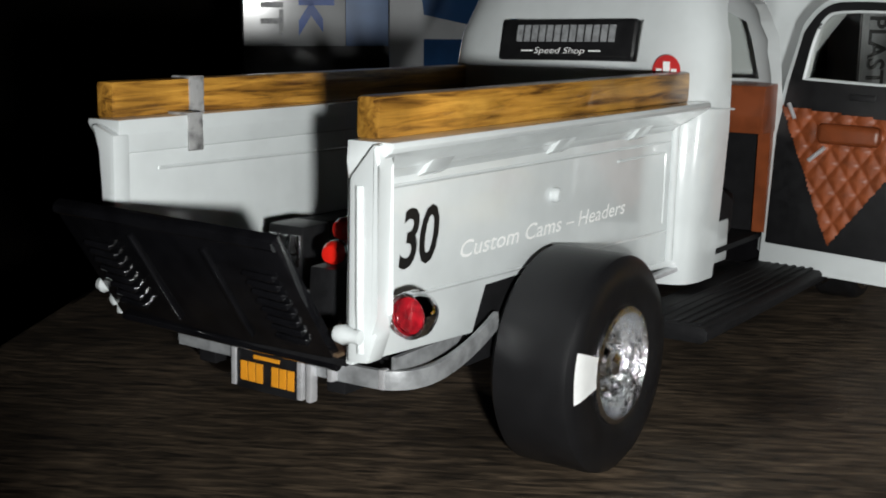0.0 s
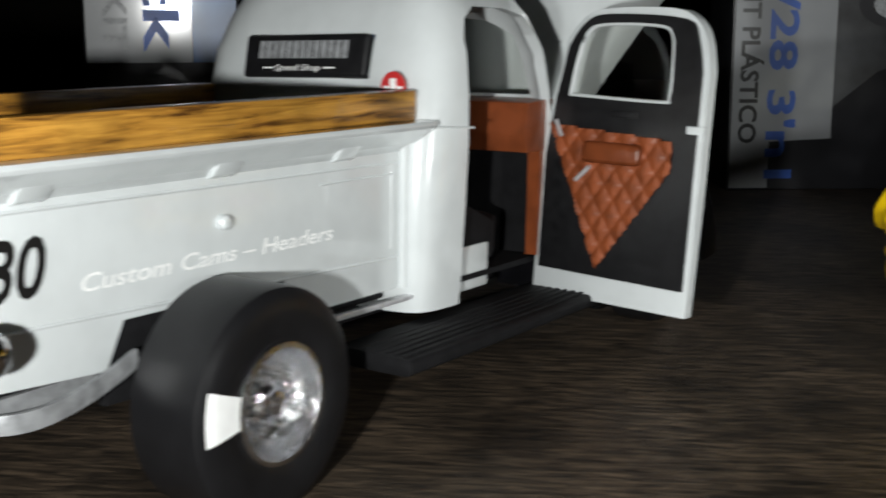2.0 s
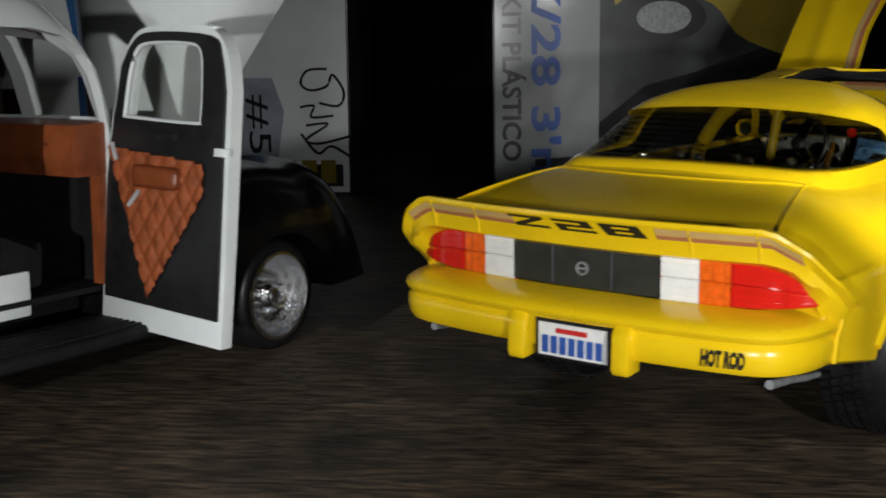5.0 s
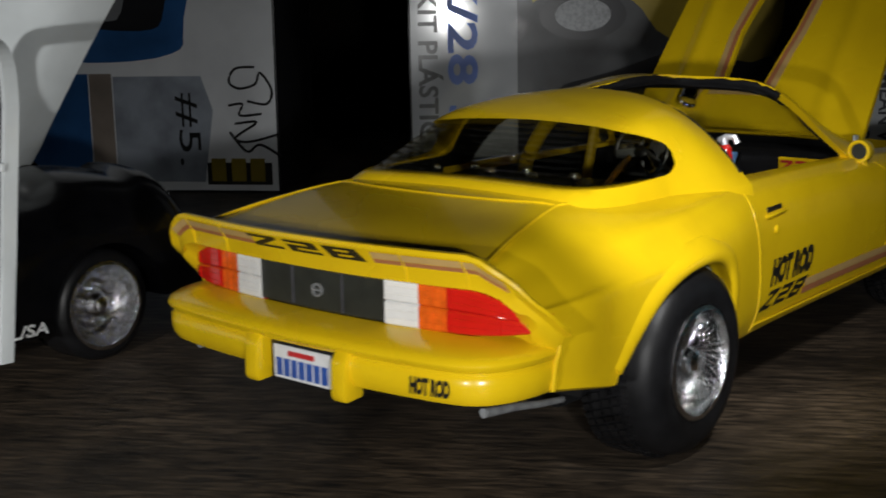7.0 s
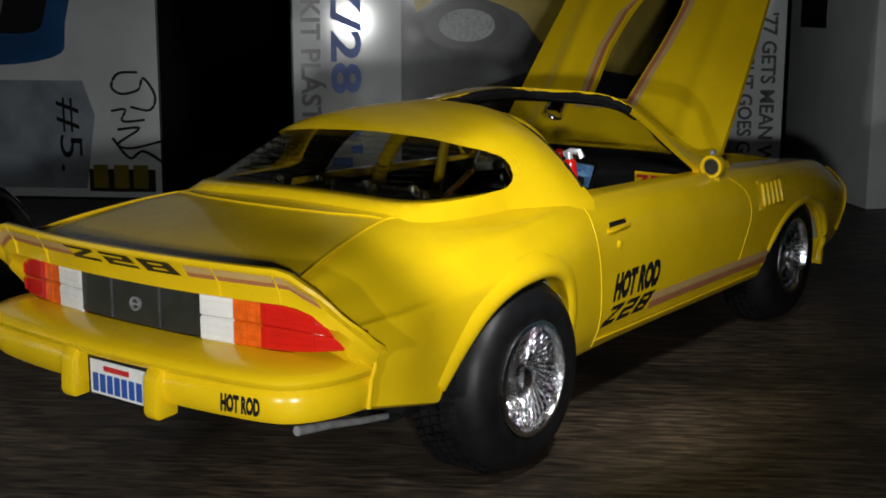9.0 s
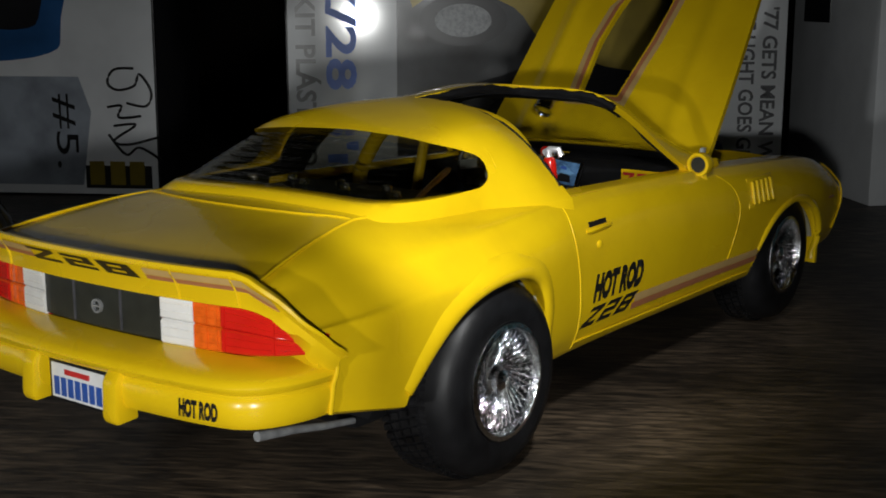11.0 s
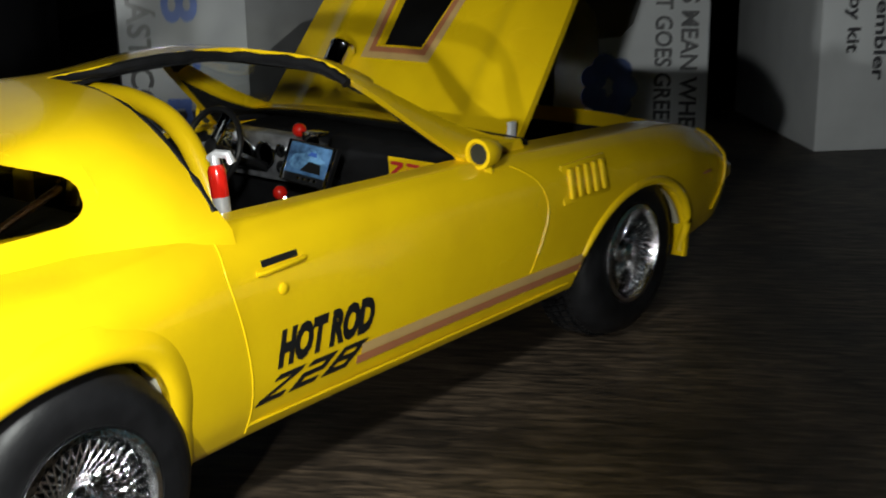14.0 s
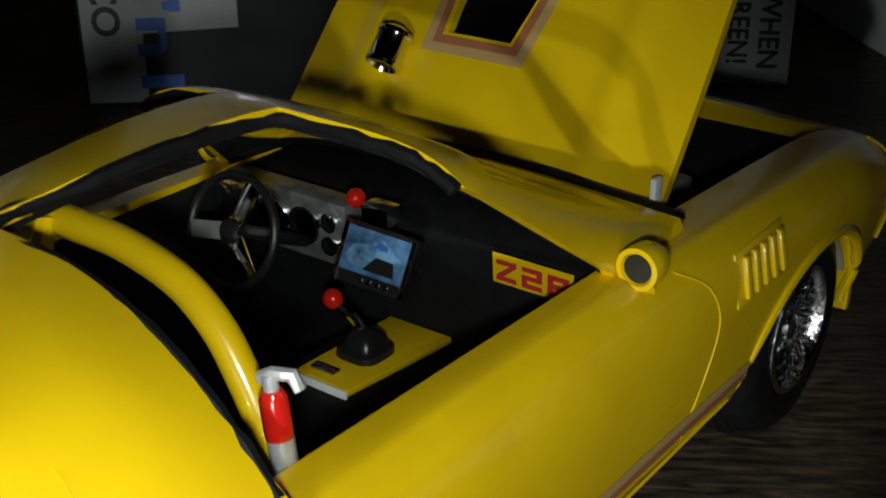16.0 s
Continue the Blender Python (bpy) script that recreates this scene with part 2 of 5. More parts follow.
def lathe(bm, prof, axis="x", n=48, at=(0, 0, 0), caps=True):
    """prof: (radius, along) pairs, turned round the axis."""
    rings = []
    for r, a in prof:
        ring = []
        for k in range(n):
            t = 2 * math.pi * k / n
            c, s = r * math.cos(t), r * math.sin(t)
            p = {"x": (a, c, s), "y": (c, a, s), "z": (c, s, a)}[axis]
            ring.append((p[0] + at[0], p[1] + at[1], p[2] + at[2]))
        rings.append(ring)
    return loft(bm, rings, caps=caps)


def tube(bm, pts, r, n=10, caps=True):
    pts = [Vector(p) for p in pts]
    rings = []
    for i, p in enumerate(pts):
        d = (pts[min(i + 1, len(pts) - 1)] - pts[max(i - 1, 0)]).normalized()
        u = d.cross(Vector((0, 0, 1)) if abs(d.z) < 0.9 else Vector((1, 0, 0))).normalized()
        w = d.cross(u)
        rr = r[i] if isinstance(r, (list, tuple)) else r
        rings.append([p + rr * (u * math.cos(2 * math.pi * k / n) + w * math.sin(2 * math.pi * k / n)) for k in range(n)])
    return loft(bm, rings, caps=caps)


def sweep(bm, path, prof):
    """An open path of (x, y) in plan, with a closed profile of (out, z); out points to the right of the path."""
    rings = []
    for i, p in enumerate(path):
        a, b = path[max(i - 1, 0)], path[min(i + 1, len(path) - 1)]
        d = Vector((b[0] - a[0], b[1] - a[1])).normalized()
        o = Vector((d.y, -d.x))
        rings.append([(p[0] + o.x * q, p[1] + o.y * q, z) for q, z in prof])
    return loft(bm, rings)


def smooth_line(pts, n=8):
    out = []
    P = [Vector(p) for p in pts]
    for i in range(len(P) - 1):
        p0, p1, p2, p3 = P[max(i - 1, 0)], P[i], P[i + 1], P[min(i + 2, len(P) - 1)]
        for k in range(n):
            t = k / n
            out.append(0.5 * (2 * p1 + (p2 - p0) * t + (2 * p0 - 5 * p1 + 4 * p2 - p3) * t * t + (3 * p1 - p0 - 3 * p2 + p3) * t ** 3))
    return out + [P[-1]]


def carve(solid, cutters, op="DIFFERENCE"):
    """Cut bmesh solids out of one another; gives a new bmesh and frees the old ones."""
    def as_ob(bm):
        bmesh.ops.recalc_face_normals(bm, faces=bm.faces)
        me = bpy.data.meshes.new("tool")
        bm.to_mesh(me)
        bm.free()
        return new("tool", me)
    ob = as_ob(solid)
    tools = [as_ob(c) for c in cutters]
    for t in tools:
        md = ob.modifiers.new("cut", "BOOLEAN")
        md.operation, md.object, md.solver = op, t, "EXACT"
    bpy.context.view_layer.update()
    me = bpy.data.meshes.new_from_object(ob.evaluated_get(bpy.context.evaluated_depsgraph_get()))
    for o in [ob] + tools:
        old = o.data
        bpy.data.objects.remove(o)
        bpy.data.meshes.remove(old)
    out = bmesh.new()
    out.from_mesh(me)
    bpy.data.meshes.remove(me)
    return out


def lettering(body, height, shear=0.0, spread=1.0, bold=0.0):
    """The outline of a word in the built-in font as a flat bmesh, cap height given, its lower left corner at the origin; and its width."""
    cu = bpy.data.curves.new("word", "FONT")
    cu.body, cu.size, cu.shear, cu.space_character, cu.offset, cu.resolution_u = body, 1.0, shear, spread, bold, 3
    ob = new("word", cu)
    bpy.context.view_layer.update()
    me = bpy.data.meshes.new_from_object(ob.evaluated_get(bpy.context.evaluated_depsgraph_get()))
    bm = bmesh.new()
    bm.from_mesh(me)
    bpy.data.meshes.remove(me)
    bpy.data.objects.remove(ob)
    k = height / 0.73
    x0 = min(v.co.x for v in bm.verts)
    for v in bm.verts:
        v.co = ((v.co.x - x0) * k, v.co.y * k, 0)
    return bm, max(v.co.x for v in bm.verts)


def block_z28():
    """Wide square-cut Z28 as a flat bmesh, 3.5 wide and 1 high."""
    bars = {"Z": [[(0, 0.78), (1, 0.78), (1, 1), (0, 1)], [(0, 0.22), (0.34, 0.22), (1, 0.78), (0.66, 0.78)], [(0, 0), (1, 0), (1, 0.22), (0, 0.22)]]}
    three = [[(0, a), (1, a), (1, a + 0.22), (0, a + 0.22)] for a in (0, 0.39, 0.78)]
    def post(x, y0, y1):
        return [(x, y0), (x + 0.28, y0), (x + 0.28, y1), (x, y1)]
    bars["2"] = three + [post(0.72, 0.61, 0.78), post(0, 0.22, 0.39)]
    bars["8"] = three + [post(x, a, b) for x in (0, 0.72) for a, b in ((0.61, 0.78), (0.22, 0.39))]
    return join(*[flat([(k * 1.25 + x, y) for x, y in poly], 2) for k, c in enumerate("Z28") for poly in bars[c]])


def warp(bm, f):
    for v in bm.verts:
        v.co = f(*v.co)
    return bm


def flat(poly, cut=0):
    bm = bmesh.new()
    bm.faces.new([bm.verts.new((x, y, 0)) for x, y in poly])
    if cut:
        bmesh.ops.subdivide_edges(bm, edges=bm.edges, cuts=cut, use_grid_fill=True)
    return bm


def rect(x0, y0, x1, y1, cut=0):
    return flat([(x0, y0), (x1, y0), (x1, y1), (x0, y1)], cut)


def join(*bms):
    out = bms[0]
    for b in bms[1:]:
        me = bpy.data.meshes.new("join")
        b.to_mesh(me)
        b.free()
        out.from_mesh(me)
        bpy.data.meshes.remove(me)
    return out


def shift(bm, dx=0.0, dy=0.0, dz=0.0):
    bmesh.ops.translate(bm, vec=(dx, dy, dz), verts=bm.verts)
    return bm


def wheel(parent, at, side, radius, width, rim, slick, tread=True):
    """side: +1 on the car's right. The outer face looks along side * x."""
    global SLANT
    slant, SLANT = SLANT, False
    at = (at[0], at[1] + (0.07 * (24 - at[0]) if slant else 0), at[2])
    s = side
    w = width
    lip = rim
    tyre_prof = ([(lip, -w + 1), (radius * 0.9, -w), (radius, -w + 1.2), (radius, -1.6), (radius * 0.985, -0.7), (radius * 0.93, -0.05), (radius * 0.8, 0.35), (lip + 0.9, 0.25), (lip, -0.4)]
                 if slick else
                 [(lip, -w + 1), (radius * 0.85, -w), (radius * 0.95, -w + 1), (radius - 0.35, -w + 2.0), (radius - 0.35, -5.0), (radius * 0.972, -4.2), (radius * 0.965, -3.9), (radius * 0.95, -2.6), (radius * 0.90, -1.0), (radius * 0.82, 0.0), (radius * 0.70, 0.45), (lip + 0.5, 0.2), (lip, -0.4)])
    hub = part("wheel", lathe(B(), [(lip - 0.9, -w + 1.2), (lip, -w + 1.0), (lip + 0.25, -0.3), (lip + 0.15, 0.35), (lip - 0.55, 0.5), (lip - 0.8, 0.0), (lip - 1.0, -1.0), (lip - 1.2, -2.6), (lip - 1.9, -3.4)] + ([(lip - 2.6, -3.1), (lip - 3.6, -3.9), (2.6, -3.8)] if slick else [(lip - 2.0, -4.4)]), "x", 60, caps=False), DISHCHROME if slick else RIMCHROME, parent, "chrome rim with a deep dish")
    hub.matrix_local = Matrix.Translation([c / 1000 for c in at]) @ Matrix.Diagonal((s, 1, 1, 1))
    part("tyre", lathe(B(), tyre_prof, "x", 72, caps=False), RUBBER if slick else TREADRUBBER, hub, "smooth black racing slick" if slick else "black treaded tyre")
    bm = lathe(B(), [(2.7, -4.4), (2.6, -2.4), (2.0, -1.7), (1.7, -1.5), (1.6, -0.7), (1.1, -0.35), (0.01, -0.25)], "x", 24)
    part("hub_cap", bm, RIMCHROME, hub)
    bm = B()
    if slick:
        for k in range(16):
            t = 2 * math.pi * k / 16
            lathe(bm, [(0.42, -4.0), (0.42, -2.6), (0.2, -2.3)], "x", 8, (0, (lip - 2.3) * math.cos(t), (lip - 2.3) * math.sin(t)))
        for k in range(8):
            t = 2 * math.pi * (k + 0.5) / 8
            lathe(bm, [(0.5, -4.0), (0.5, -2.0), (0.2, -1.7)], "x", 8, (0, 3.6 * math.cos(t), 3.6 * math.sin(t)))
        part("wheel_bolts", bm, DISHCHROME, hub)
    else:
        for k in range(40):
            t = 2 * math.pi * k / 40
            for d, lay in ((0.7, 0.0), (-0.7, -0.25)):
                tube(bm, [(-1.9 + lay, 2.3 * math.cos(t + d), 2.3 * math.sin(t + d)), (-0.7 + lay * 0.6, (lip - 1.2) * math.cos(t), (lip - 1.2) * math.sin(t))], 0.15, 5)
        part("brake_drum", lathe(B(), [(lip - 1.6, -4.6), (lip - 2.0, -4.3), (2.0, -4.3)], "x", 32, caps=False), MATT, hub)
        part("spokes", bm, RIMCHROME, hub, "crossed chrome wire spokes")
        if tread:
            bm = B()
            n = 64
            for k in range(n):
                t = 2 * math.pi * k / n
                for row, off in [(-5.3 - 1.75 * j, 0.5 * (j % 2)) for j in range(int((w - 6.6) / 1.75) + 1)]:
                    tt = t + off * 2 * math.pi / n
                    c = Matrix.Rotation(tt, 4, "X")
                    q = [c @ Vector((row + x, y + 0.35 * x, radius + z)) for x in (-0.66, 0.66) for y in (-0.5, 0.5) for z in (-0.45, 0.12)]
                    v = [bm.verts.new(p) for p in q]
                    for f in ((0, 1, 3, 2), (4, 6, 7, 5), (0, 4, 5, 1), (2, 3, 7, 6), (1, 5, 7, 3)):
                        bm.faces.new([v[i] for i in f])
            for k in range(96):
                c = Matrix.Rotation(2 * math.pi * k / 96, 4, "X")
                v = [bm.verts.new(c @ Vector((x, y, r))) for x, r in ((-4.5, radius * 0.975), (-3.7, radius * 0.968), (-3.55, radius * 0.95)) for y in (-0.3, 0.3)]
                v += [bm.verts.new(c @ Vector((x, y, radius * 0.955))) for x in (-4.4, -3.8) for y in (-0.32, 0.32)]
                for f in ((0, 2, 3, 1), (2, 4, 5, 3), (0, 6, 8, 2), (1, 3, 9, 7)):
                    bm.faces.new([v[i] for i in f])
            part("tread", bm, TREADBLOCK, hub, "glossy tread blocks")
    SLANT = slant
    return hub


# ---- the table and the dark room ----

T0 = Vector((-0.198, 0.1195, 0.0))
TURN = radians(31.0)
bm = box(B(), (0, -480, -30), (1150, 760, 0), 2.5)
table = part("table_top", bm, TABLE)
table.matrix_world = Matrix.Translation(T0) @ Matrix.Rotation(TURN, 4, "Z")
tagged(table, "dark brown wood-grain table top with worn streaks", "table", kind="structure")
for name, a, b in (("wall_back", (-750, 980, -720), (1350, 1010, 900)), ("wall_front", (-750, -810, -720), (1350, -780, 900)), ("wall_left", (-780, -780, -720), (-750, 980, 900)), ("wall_right", (1350, -780, -720), (1380, 980, 900))):
    w = part(name, box(B(), a, b), WALL)
    w.matrix_world = Matrix.Translation(T0) @ Matrix.Rotation(TURN, 4, "Z")
    tagged(w, "plain dark unlit room wall", "wall", kind="structure")
for name, a, b, lab in (("floor", (-780, -810, -750), (1380, 1010, -720), "plain dark room floor"), ("ceiling", (-780, -810, 900), (1380, 1010, 930), "plain dark room ceiling")):
    w = part(name, box(B(), a, b), WALL)
    w.matrix_world = Matrix.Translation(T0) @ Matrix.Rotation(TURN, 4, "Z")
    tagged(w, lab, name, kind="structure")

# ---- yellow coupe, drawn from its rear axle on the table: u right, v ahead, z up, in millimetres ----

coupe = thing("model_car", Matrix.Translation((-0.0005, 0.2775, 0)), "yellow plastic model coupe with raised hood and open roof panels", "model car", "model cars")
ST = [  # v, half width, sill, widest, shoulder, middle, crease out, crease height
    (-45, 33.0, 19.8, 28, 33.6, 36.9, 26.0, 36.7), (-36, 34.5, 18.6, 28, 34.2, 38.7, 24.4, 38.4), (-25, 34.8, 17.0, 28, 34.8, 40.3, 22.6, 39.9), (-18.6, 35.0, 16.4, 28, 35.2, 40.9, 21.2, 40.4), (-12, 35.0, 15.8, 28, 35.6, 41.2, 20.6, 40.4),
    (0, 34.8, 14, 28, 36.6, 41.0, 19, 40.2), (14, 33.4, 13, 27.5, 37.8, 40.4, 17, 39.9), (25, 32.2, 12.7, 27, 38.4, 40, 16, 39.6), (40, 31.7, 12.7, 26, 38.4, 39, 15, 38.8),
    (60, 31.6, 12.7, 26, 38.0, 38.2, 15, 38.1), (75, 31.7, 12.8, 26, 37.5, 37.8, 15, 37.7), (92, 32.0, 13, 26, 36.7, 37.0, 15, 36.9), (112, 32.2, 13, 26, 35.7, 36.0, 15, 35.9),
    (128, 31.6, 12, 25, 34.5, 34.8, 15, 34.7), (140, 30.4, 12.6, 23.5, 32.0, 32.8, 14, 32.6), (148, 29.6, 13.4, 22, 29.2, 30.0, 13, 29.8), (152.6, 28.6, 15.2, 21.6, 26.0, 26.6, 12, 26.4)]


def station(v):
    a = np.array(ST)
    v = min(max(v, a[0, 0]), a[-1, 0])
    i = min(int(np.searchsorted(a[:, 0], v, side="right")) - 1, len(a) - 2)
    h = a[i + 1, 0] - a[i, 0]
    t = (v - a[i, 0]) / h
    m0 = (a[i + 1] - a[i - 1]) / (a[i + 1, 0] - a[i - 1, 0]) * h if i else a[i + 1] - a[i]
    m1 = (a[i + 2] - a[i]) / (a[i + 2, 0] - a[i, 0]) * h if i + 2 < len(a) else a[i + 1] - a[i]
    return ((2 * t ** 3 - 3 * t * t + 1) * a[i] + (t ** 3 - 2 * t * t + t) * m0 + (3 * t * t - 2 * t ** 3) * a[i + 1] + (t ** 3 - t * t) * m1)[1:]


def section(v):
    w, z0, zm, zs, zc, xc, zk = station(v)
    k = 0.3 + 0.7 * min(max((v + 16) / 12, 0), 1)
    c = [(0, z0), (w - 9, z0), (w - 3.2 * k, z0 + 0.2), (w - 1.6 * k, z0 + 2.2), (w - 0.6 * k, z0 + 6), (w, zm), (w - 0.15, zm + 0.45 * (zs - zm)), (w - 1.3, zs - 2.6), (w - 3.2, zs - 0.6), (w - 5.5, zs + 0.3 * (zk - zs)), (xc + 0.6, zk - 0.25), (xc * 0.6, zk + 0.6 * (zc - zk)), (0, zc)]
    return smooth_line([(x, z) for x, z in c], 4)


def side(v, z):
    """The body's half width at height z."""
    pts = [p for p in section(v)][10:36]
    zs = [p[1] for p in pts]
    return float(np.interp(z, zs, [p[0] for p in pts]))


def tail(u):
    return 0.0040 * u * u + 0.014 * max(0, abs(u) - 25) ** 2.4


def body_ring(v):
    half = section(v)
    pts = [(x, z) for x, z in half] + [(-x, z) for x, z in half[-2:0:-1]]
    k = min(max((-20 - v) / 25, 0), 1)
    n = min(max((v - 128) / 24, 0), 1)
    return [(x, v + k * tail(x) - n * 0.0030 * x * x, z) for x, z in pts]


vs = [-45 + 197.6 * i / 90 for i in range(91)]
shell = loft(B(), [body_ring(v) for v in vs])


def arch(v, z, ru, rz, u0, u1):
    return prism(B(), [(v + ru * math.cos(2 * math.pi * k / 40), z + rz * math.sin(2 * math.pi * k / 40)) for k in range(40)], "x", u0, u1)


REAR_ARCH = smooth_line([(-27.0, 14.6), (-24.0, 17.6), (-18.4, 23.2), (-12.6, 27.2), (-6.5, 29.4), (0, 30.1), (5, 29.6), (8.6, 28.0), (10.7, 24.8), (11.4, 20.8), (11.8, 15.8), (11.9, 11.0)], 4)


def rear_arch(u0, u1, grow=0.0):
    pts = [(-8 + (p[0] + 8) * (1 + grow / 16), 12 + (p[1] - 12) * (1 + grow / 16)) for p in REAR_ARCH]
    return prism(B(), pts + [(pts[-1][0], 5), (pts[0][0], 5)], "x", u0, u1)


cuts = [box(B(), (-24.5, -1, 15), (24.5, 84, 60)), box(B(), (-19.6, -12.5, 37.4), (19.6, 0, 60)), box(B(), (-22.5, 91, 14), (22.5, 137, 60))]
for s in (1, -1):
    cuts += [rear_arch(s * 8, s * 45), rear_arch(s * 8, s * 31.0, 1.2), arch(112.2, 13.4, 18.6, 14.0, s * 8, s * 45)]
body = part("body", carve(shell, cuts), YELLOW, coupe, "glossy yellow body shell")

# flares round the wheel openings
for s in (1, -1):
    rings = []
    for i, p in enumerate(REAR_ARCH):
        if p[1] < (18.6 if p[0] < 0 else 13.4):
            continue
        d = (REAR_ARCH[min(i + 1, len(REAR_ARCH) - 1)] - REAR_ARCH[max(i - 1, 0)]).normalized()
        n = Vector((-d.y, d.x))
        fade = min(1.0, max(0.0, (p[0] + 27) / 12)) * (0.35 + 0.65 * min(1.0, max(0.0, (p[1] - 13) / 9)))
        ring = []
        for q, o in ((0.0, -1.6), (0.0, 0.15), (0.3, 0.42), (0.9, 0.46 + 0.2 * fade), (1.8, 0.34 + 0.26 * fade), (2.8, 0.12 + 0.16 * fade), (4.0, -0.3), (4.0, -1.6)):
            q *= 0.3 + 0.7 * fade
            v, z = p[0] + n.x * q, p[1] + n.y * q
            ring.append((s * (side(v, min(max(z, 19), 33.5)) + o), v, z))
        rings.append(ring)
    part("wheel_arch_lip", loft(B(), rings), YELLOW, coupe, "flared lip of the rear wheel arch", 50)
    liner = carve(rear_arch(s * 9, s * 30.8, 1.1), [rear_arch(s * 11, s * 33, 0.7), box(B(), (-50, -60, 0), (50, 60, 16))])
    part("wheel_well", liner, MATT, coupe, "matt black wheel well")
for v0, z0, ru, rz, u0, a0, a1 in ((112.2, 13.4, 18.6, 14.0, 0.3, -9, 174),):
    for s in (1, -1):
        pts = []
        for k in range(33):
            t = radians(a0 + (a1 - a0) * k / 32)
            v, z = v0 + (ru + 0.2) * math.cos(t), z0 + (rz + 0.2) * math.sin(t)
            pts.append((s * (side(v, min(max(z, 12.5), 34)) + u0 - 0.55), v, z))
        part("wheel_arch_lip", tube(B(), pts, [0.8 * min(1.0, 0.25 + (32 - k) / 7) for k in range(33)], 10), YELLOW, coupe)

def deck_top(u, v):
    half = section(v)
    return float(np.interp(abs(u), [p[0] for p in half[:21:-1]], [p[1] for p in half[:21:-1]]))


for pts in ([(27.0, -43), (24.0, -31), (21.1, -18.6)], [(-27.0, -43), (-24.0, -31), (-21.1, -18.6)], [(21.1, -18.6), (11, -20.8), (0, -21.6), (-11, -20.8), (-21.1, -18.6)], [(21.1, -18.6), (21.3, -13.4)], [(-21.1, -18.6), (-21.3, -13.4)]):
    line = smooth_line([(a, b) for a, b in pts], 8)
    part("deck_seam", tube(B(), [(p[0], p[1], deck_top(p[0], p[1]) + 0.02) for p in line], 0.24, 6), YELLOW, coupe)

# bare pale plastic that shows inside the wheel openings
for s in (1, -1):
    part("inner_fender", box(B(), (min(s * 29.0, s * 32.4), 10.3, 15.0), (max(s * 29.0, s * 32.4), 11.0, 27.4), 0.2), BARE, coupe, "bare pale plastic inner fender edge")
    rings = []
    for k in range(11):
        t = radians(14 + 5.0 * k)
        rings.append([(s * u, 112.2 + r * math.cos(t) * 18.4, 13.4 + r * math.sin(t) * 13.8) for u, r in ((25.6, 0.935), (29.4, 0.935), (29.4, 0.965), (25.6, 0.965))])
    part("inner_fender", loft(B(), rings), BARE, coupe, "bare pale plastic inner fender edge")
    rings = []
    for k in range(11):
        t = radians(-13 + 5.5 * k)
        w = side(112.2 + 18.6 * math.cos(t), min(max(13.4 + 14.0 * math.sin(t), 14.5), 34))
        rings.append([(s * (w - d), 112.2 + (18.5 + r) * math.cos(t), 13.4 + (13.9 + r) * math.sin(t)) for d, r in ((2.6, 0.0), (0.1, 0.0), (-0.1, 0.2), (-0.1, 1.2), (0.2, 1.5), (2.6, 1.5))])
    part("fender_tip", loft(B(), rings), YELLOW, coupe, "yellow fender edge hanging ahead of the wheel")

# inside: black tub, dash, console, cage
bm = box(B(), (-24.4, -0.9, 15.1), (24.4, 83.9, 37.2))
part("cabin_tub", carve(bm, [box(B(), (-23.7, -0.2, 15.9), (23.7, 83.2, 60))]), MATT, coupe, "matt black cabin lining")
bm = box(B(), (-22.4, 91.1, 14.1), (22.4, 136.9, 34.0))
part("engine_bay", carve(bm, [box(B(), (-21.6, 91.9, 14.9), (21.6, 136.1, 60)), box(B(), (-17, 130, 30.6), (30, 140, 60))]), MATT, coupe, "matt black engine bay")

part("rear_shelf", carve(box(B(), (-19.5, -12.4, 37.5), (19.5, 0, 41.0)), [box(B(), (-19.0, -11.9, 38.0), (19.0, 5, 60))]), MATT, coupe, "matt black shelf under the rear window")

# cabin: lofted by height, hollowed, with its openings cut through
CAB = [(-16.5, 40.8, 23.4, 7), (-15, 42.0, 24.2, 9), (-9, 44.3, 24.7, 10), (-3, 46.8, 25.0, 10), (3, 49.1, 25.25, 10), (7, 50.4, 25.4, 9.5), (12, 51.6, 26.8, 6.5), (18, 52.7, 28.8, 4), (24, 53.3, 30, 2.5), (29, 53.6, 30, 2.3), (35, 54.0, 29.6, 2.5), (48, 54.1, 28.2, 4.0), (57, 52.9, 26.9, 6), (66, 48.5, 26.6, 6.4), (75, 43.8, 26.4, 6), (84, 39.4, 26.2, 6), (87, 38.2, 26, 6)]


def cabin(off, top=0.0, low=0.0):
    """Cross-sections from the rear window to the foot of the windscreen; off draws the sides in, top lowers the roof."""
    dense = smooth_line(CAB4, 3)
    rings = []
    for i, q in enumerate(dense):
        v, h, b, p = q
        v = 35 + (v - 35) * (1 - off / 51)
        b, h = b - off, h - top
        ring = []
        for k in range(49):
            x = b * math.sin(math.pi / 2 * (2 * k / 48 - 1))
            ring.append((x, v + (3.2 * (1 - (x / 26) ** 2) - 1.6) * min(max((v - 50) / 10, 0), 1), 38.6 + (h - 38.6) * (1 - min(1, abs(x) / b) ** p)))
        rings.append(ring + [(b + 0.2, v, 36.0 - low), (-b - 0.2, v, 36.0 - low)])
    return loft(B(), rings)


CAB4 = [Vector(q) for q in CAB]


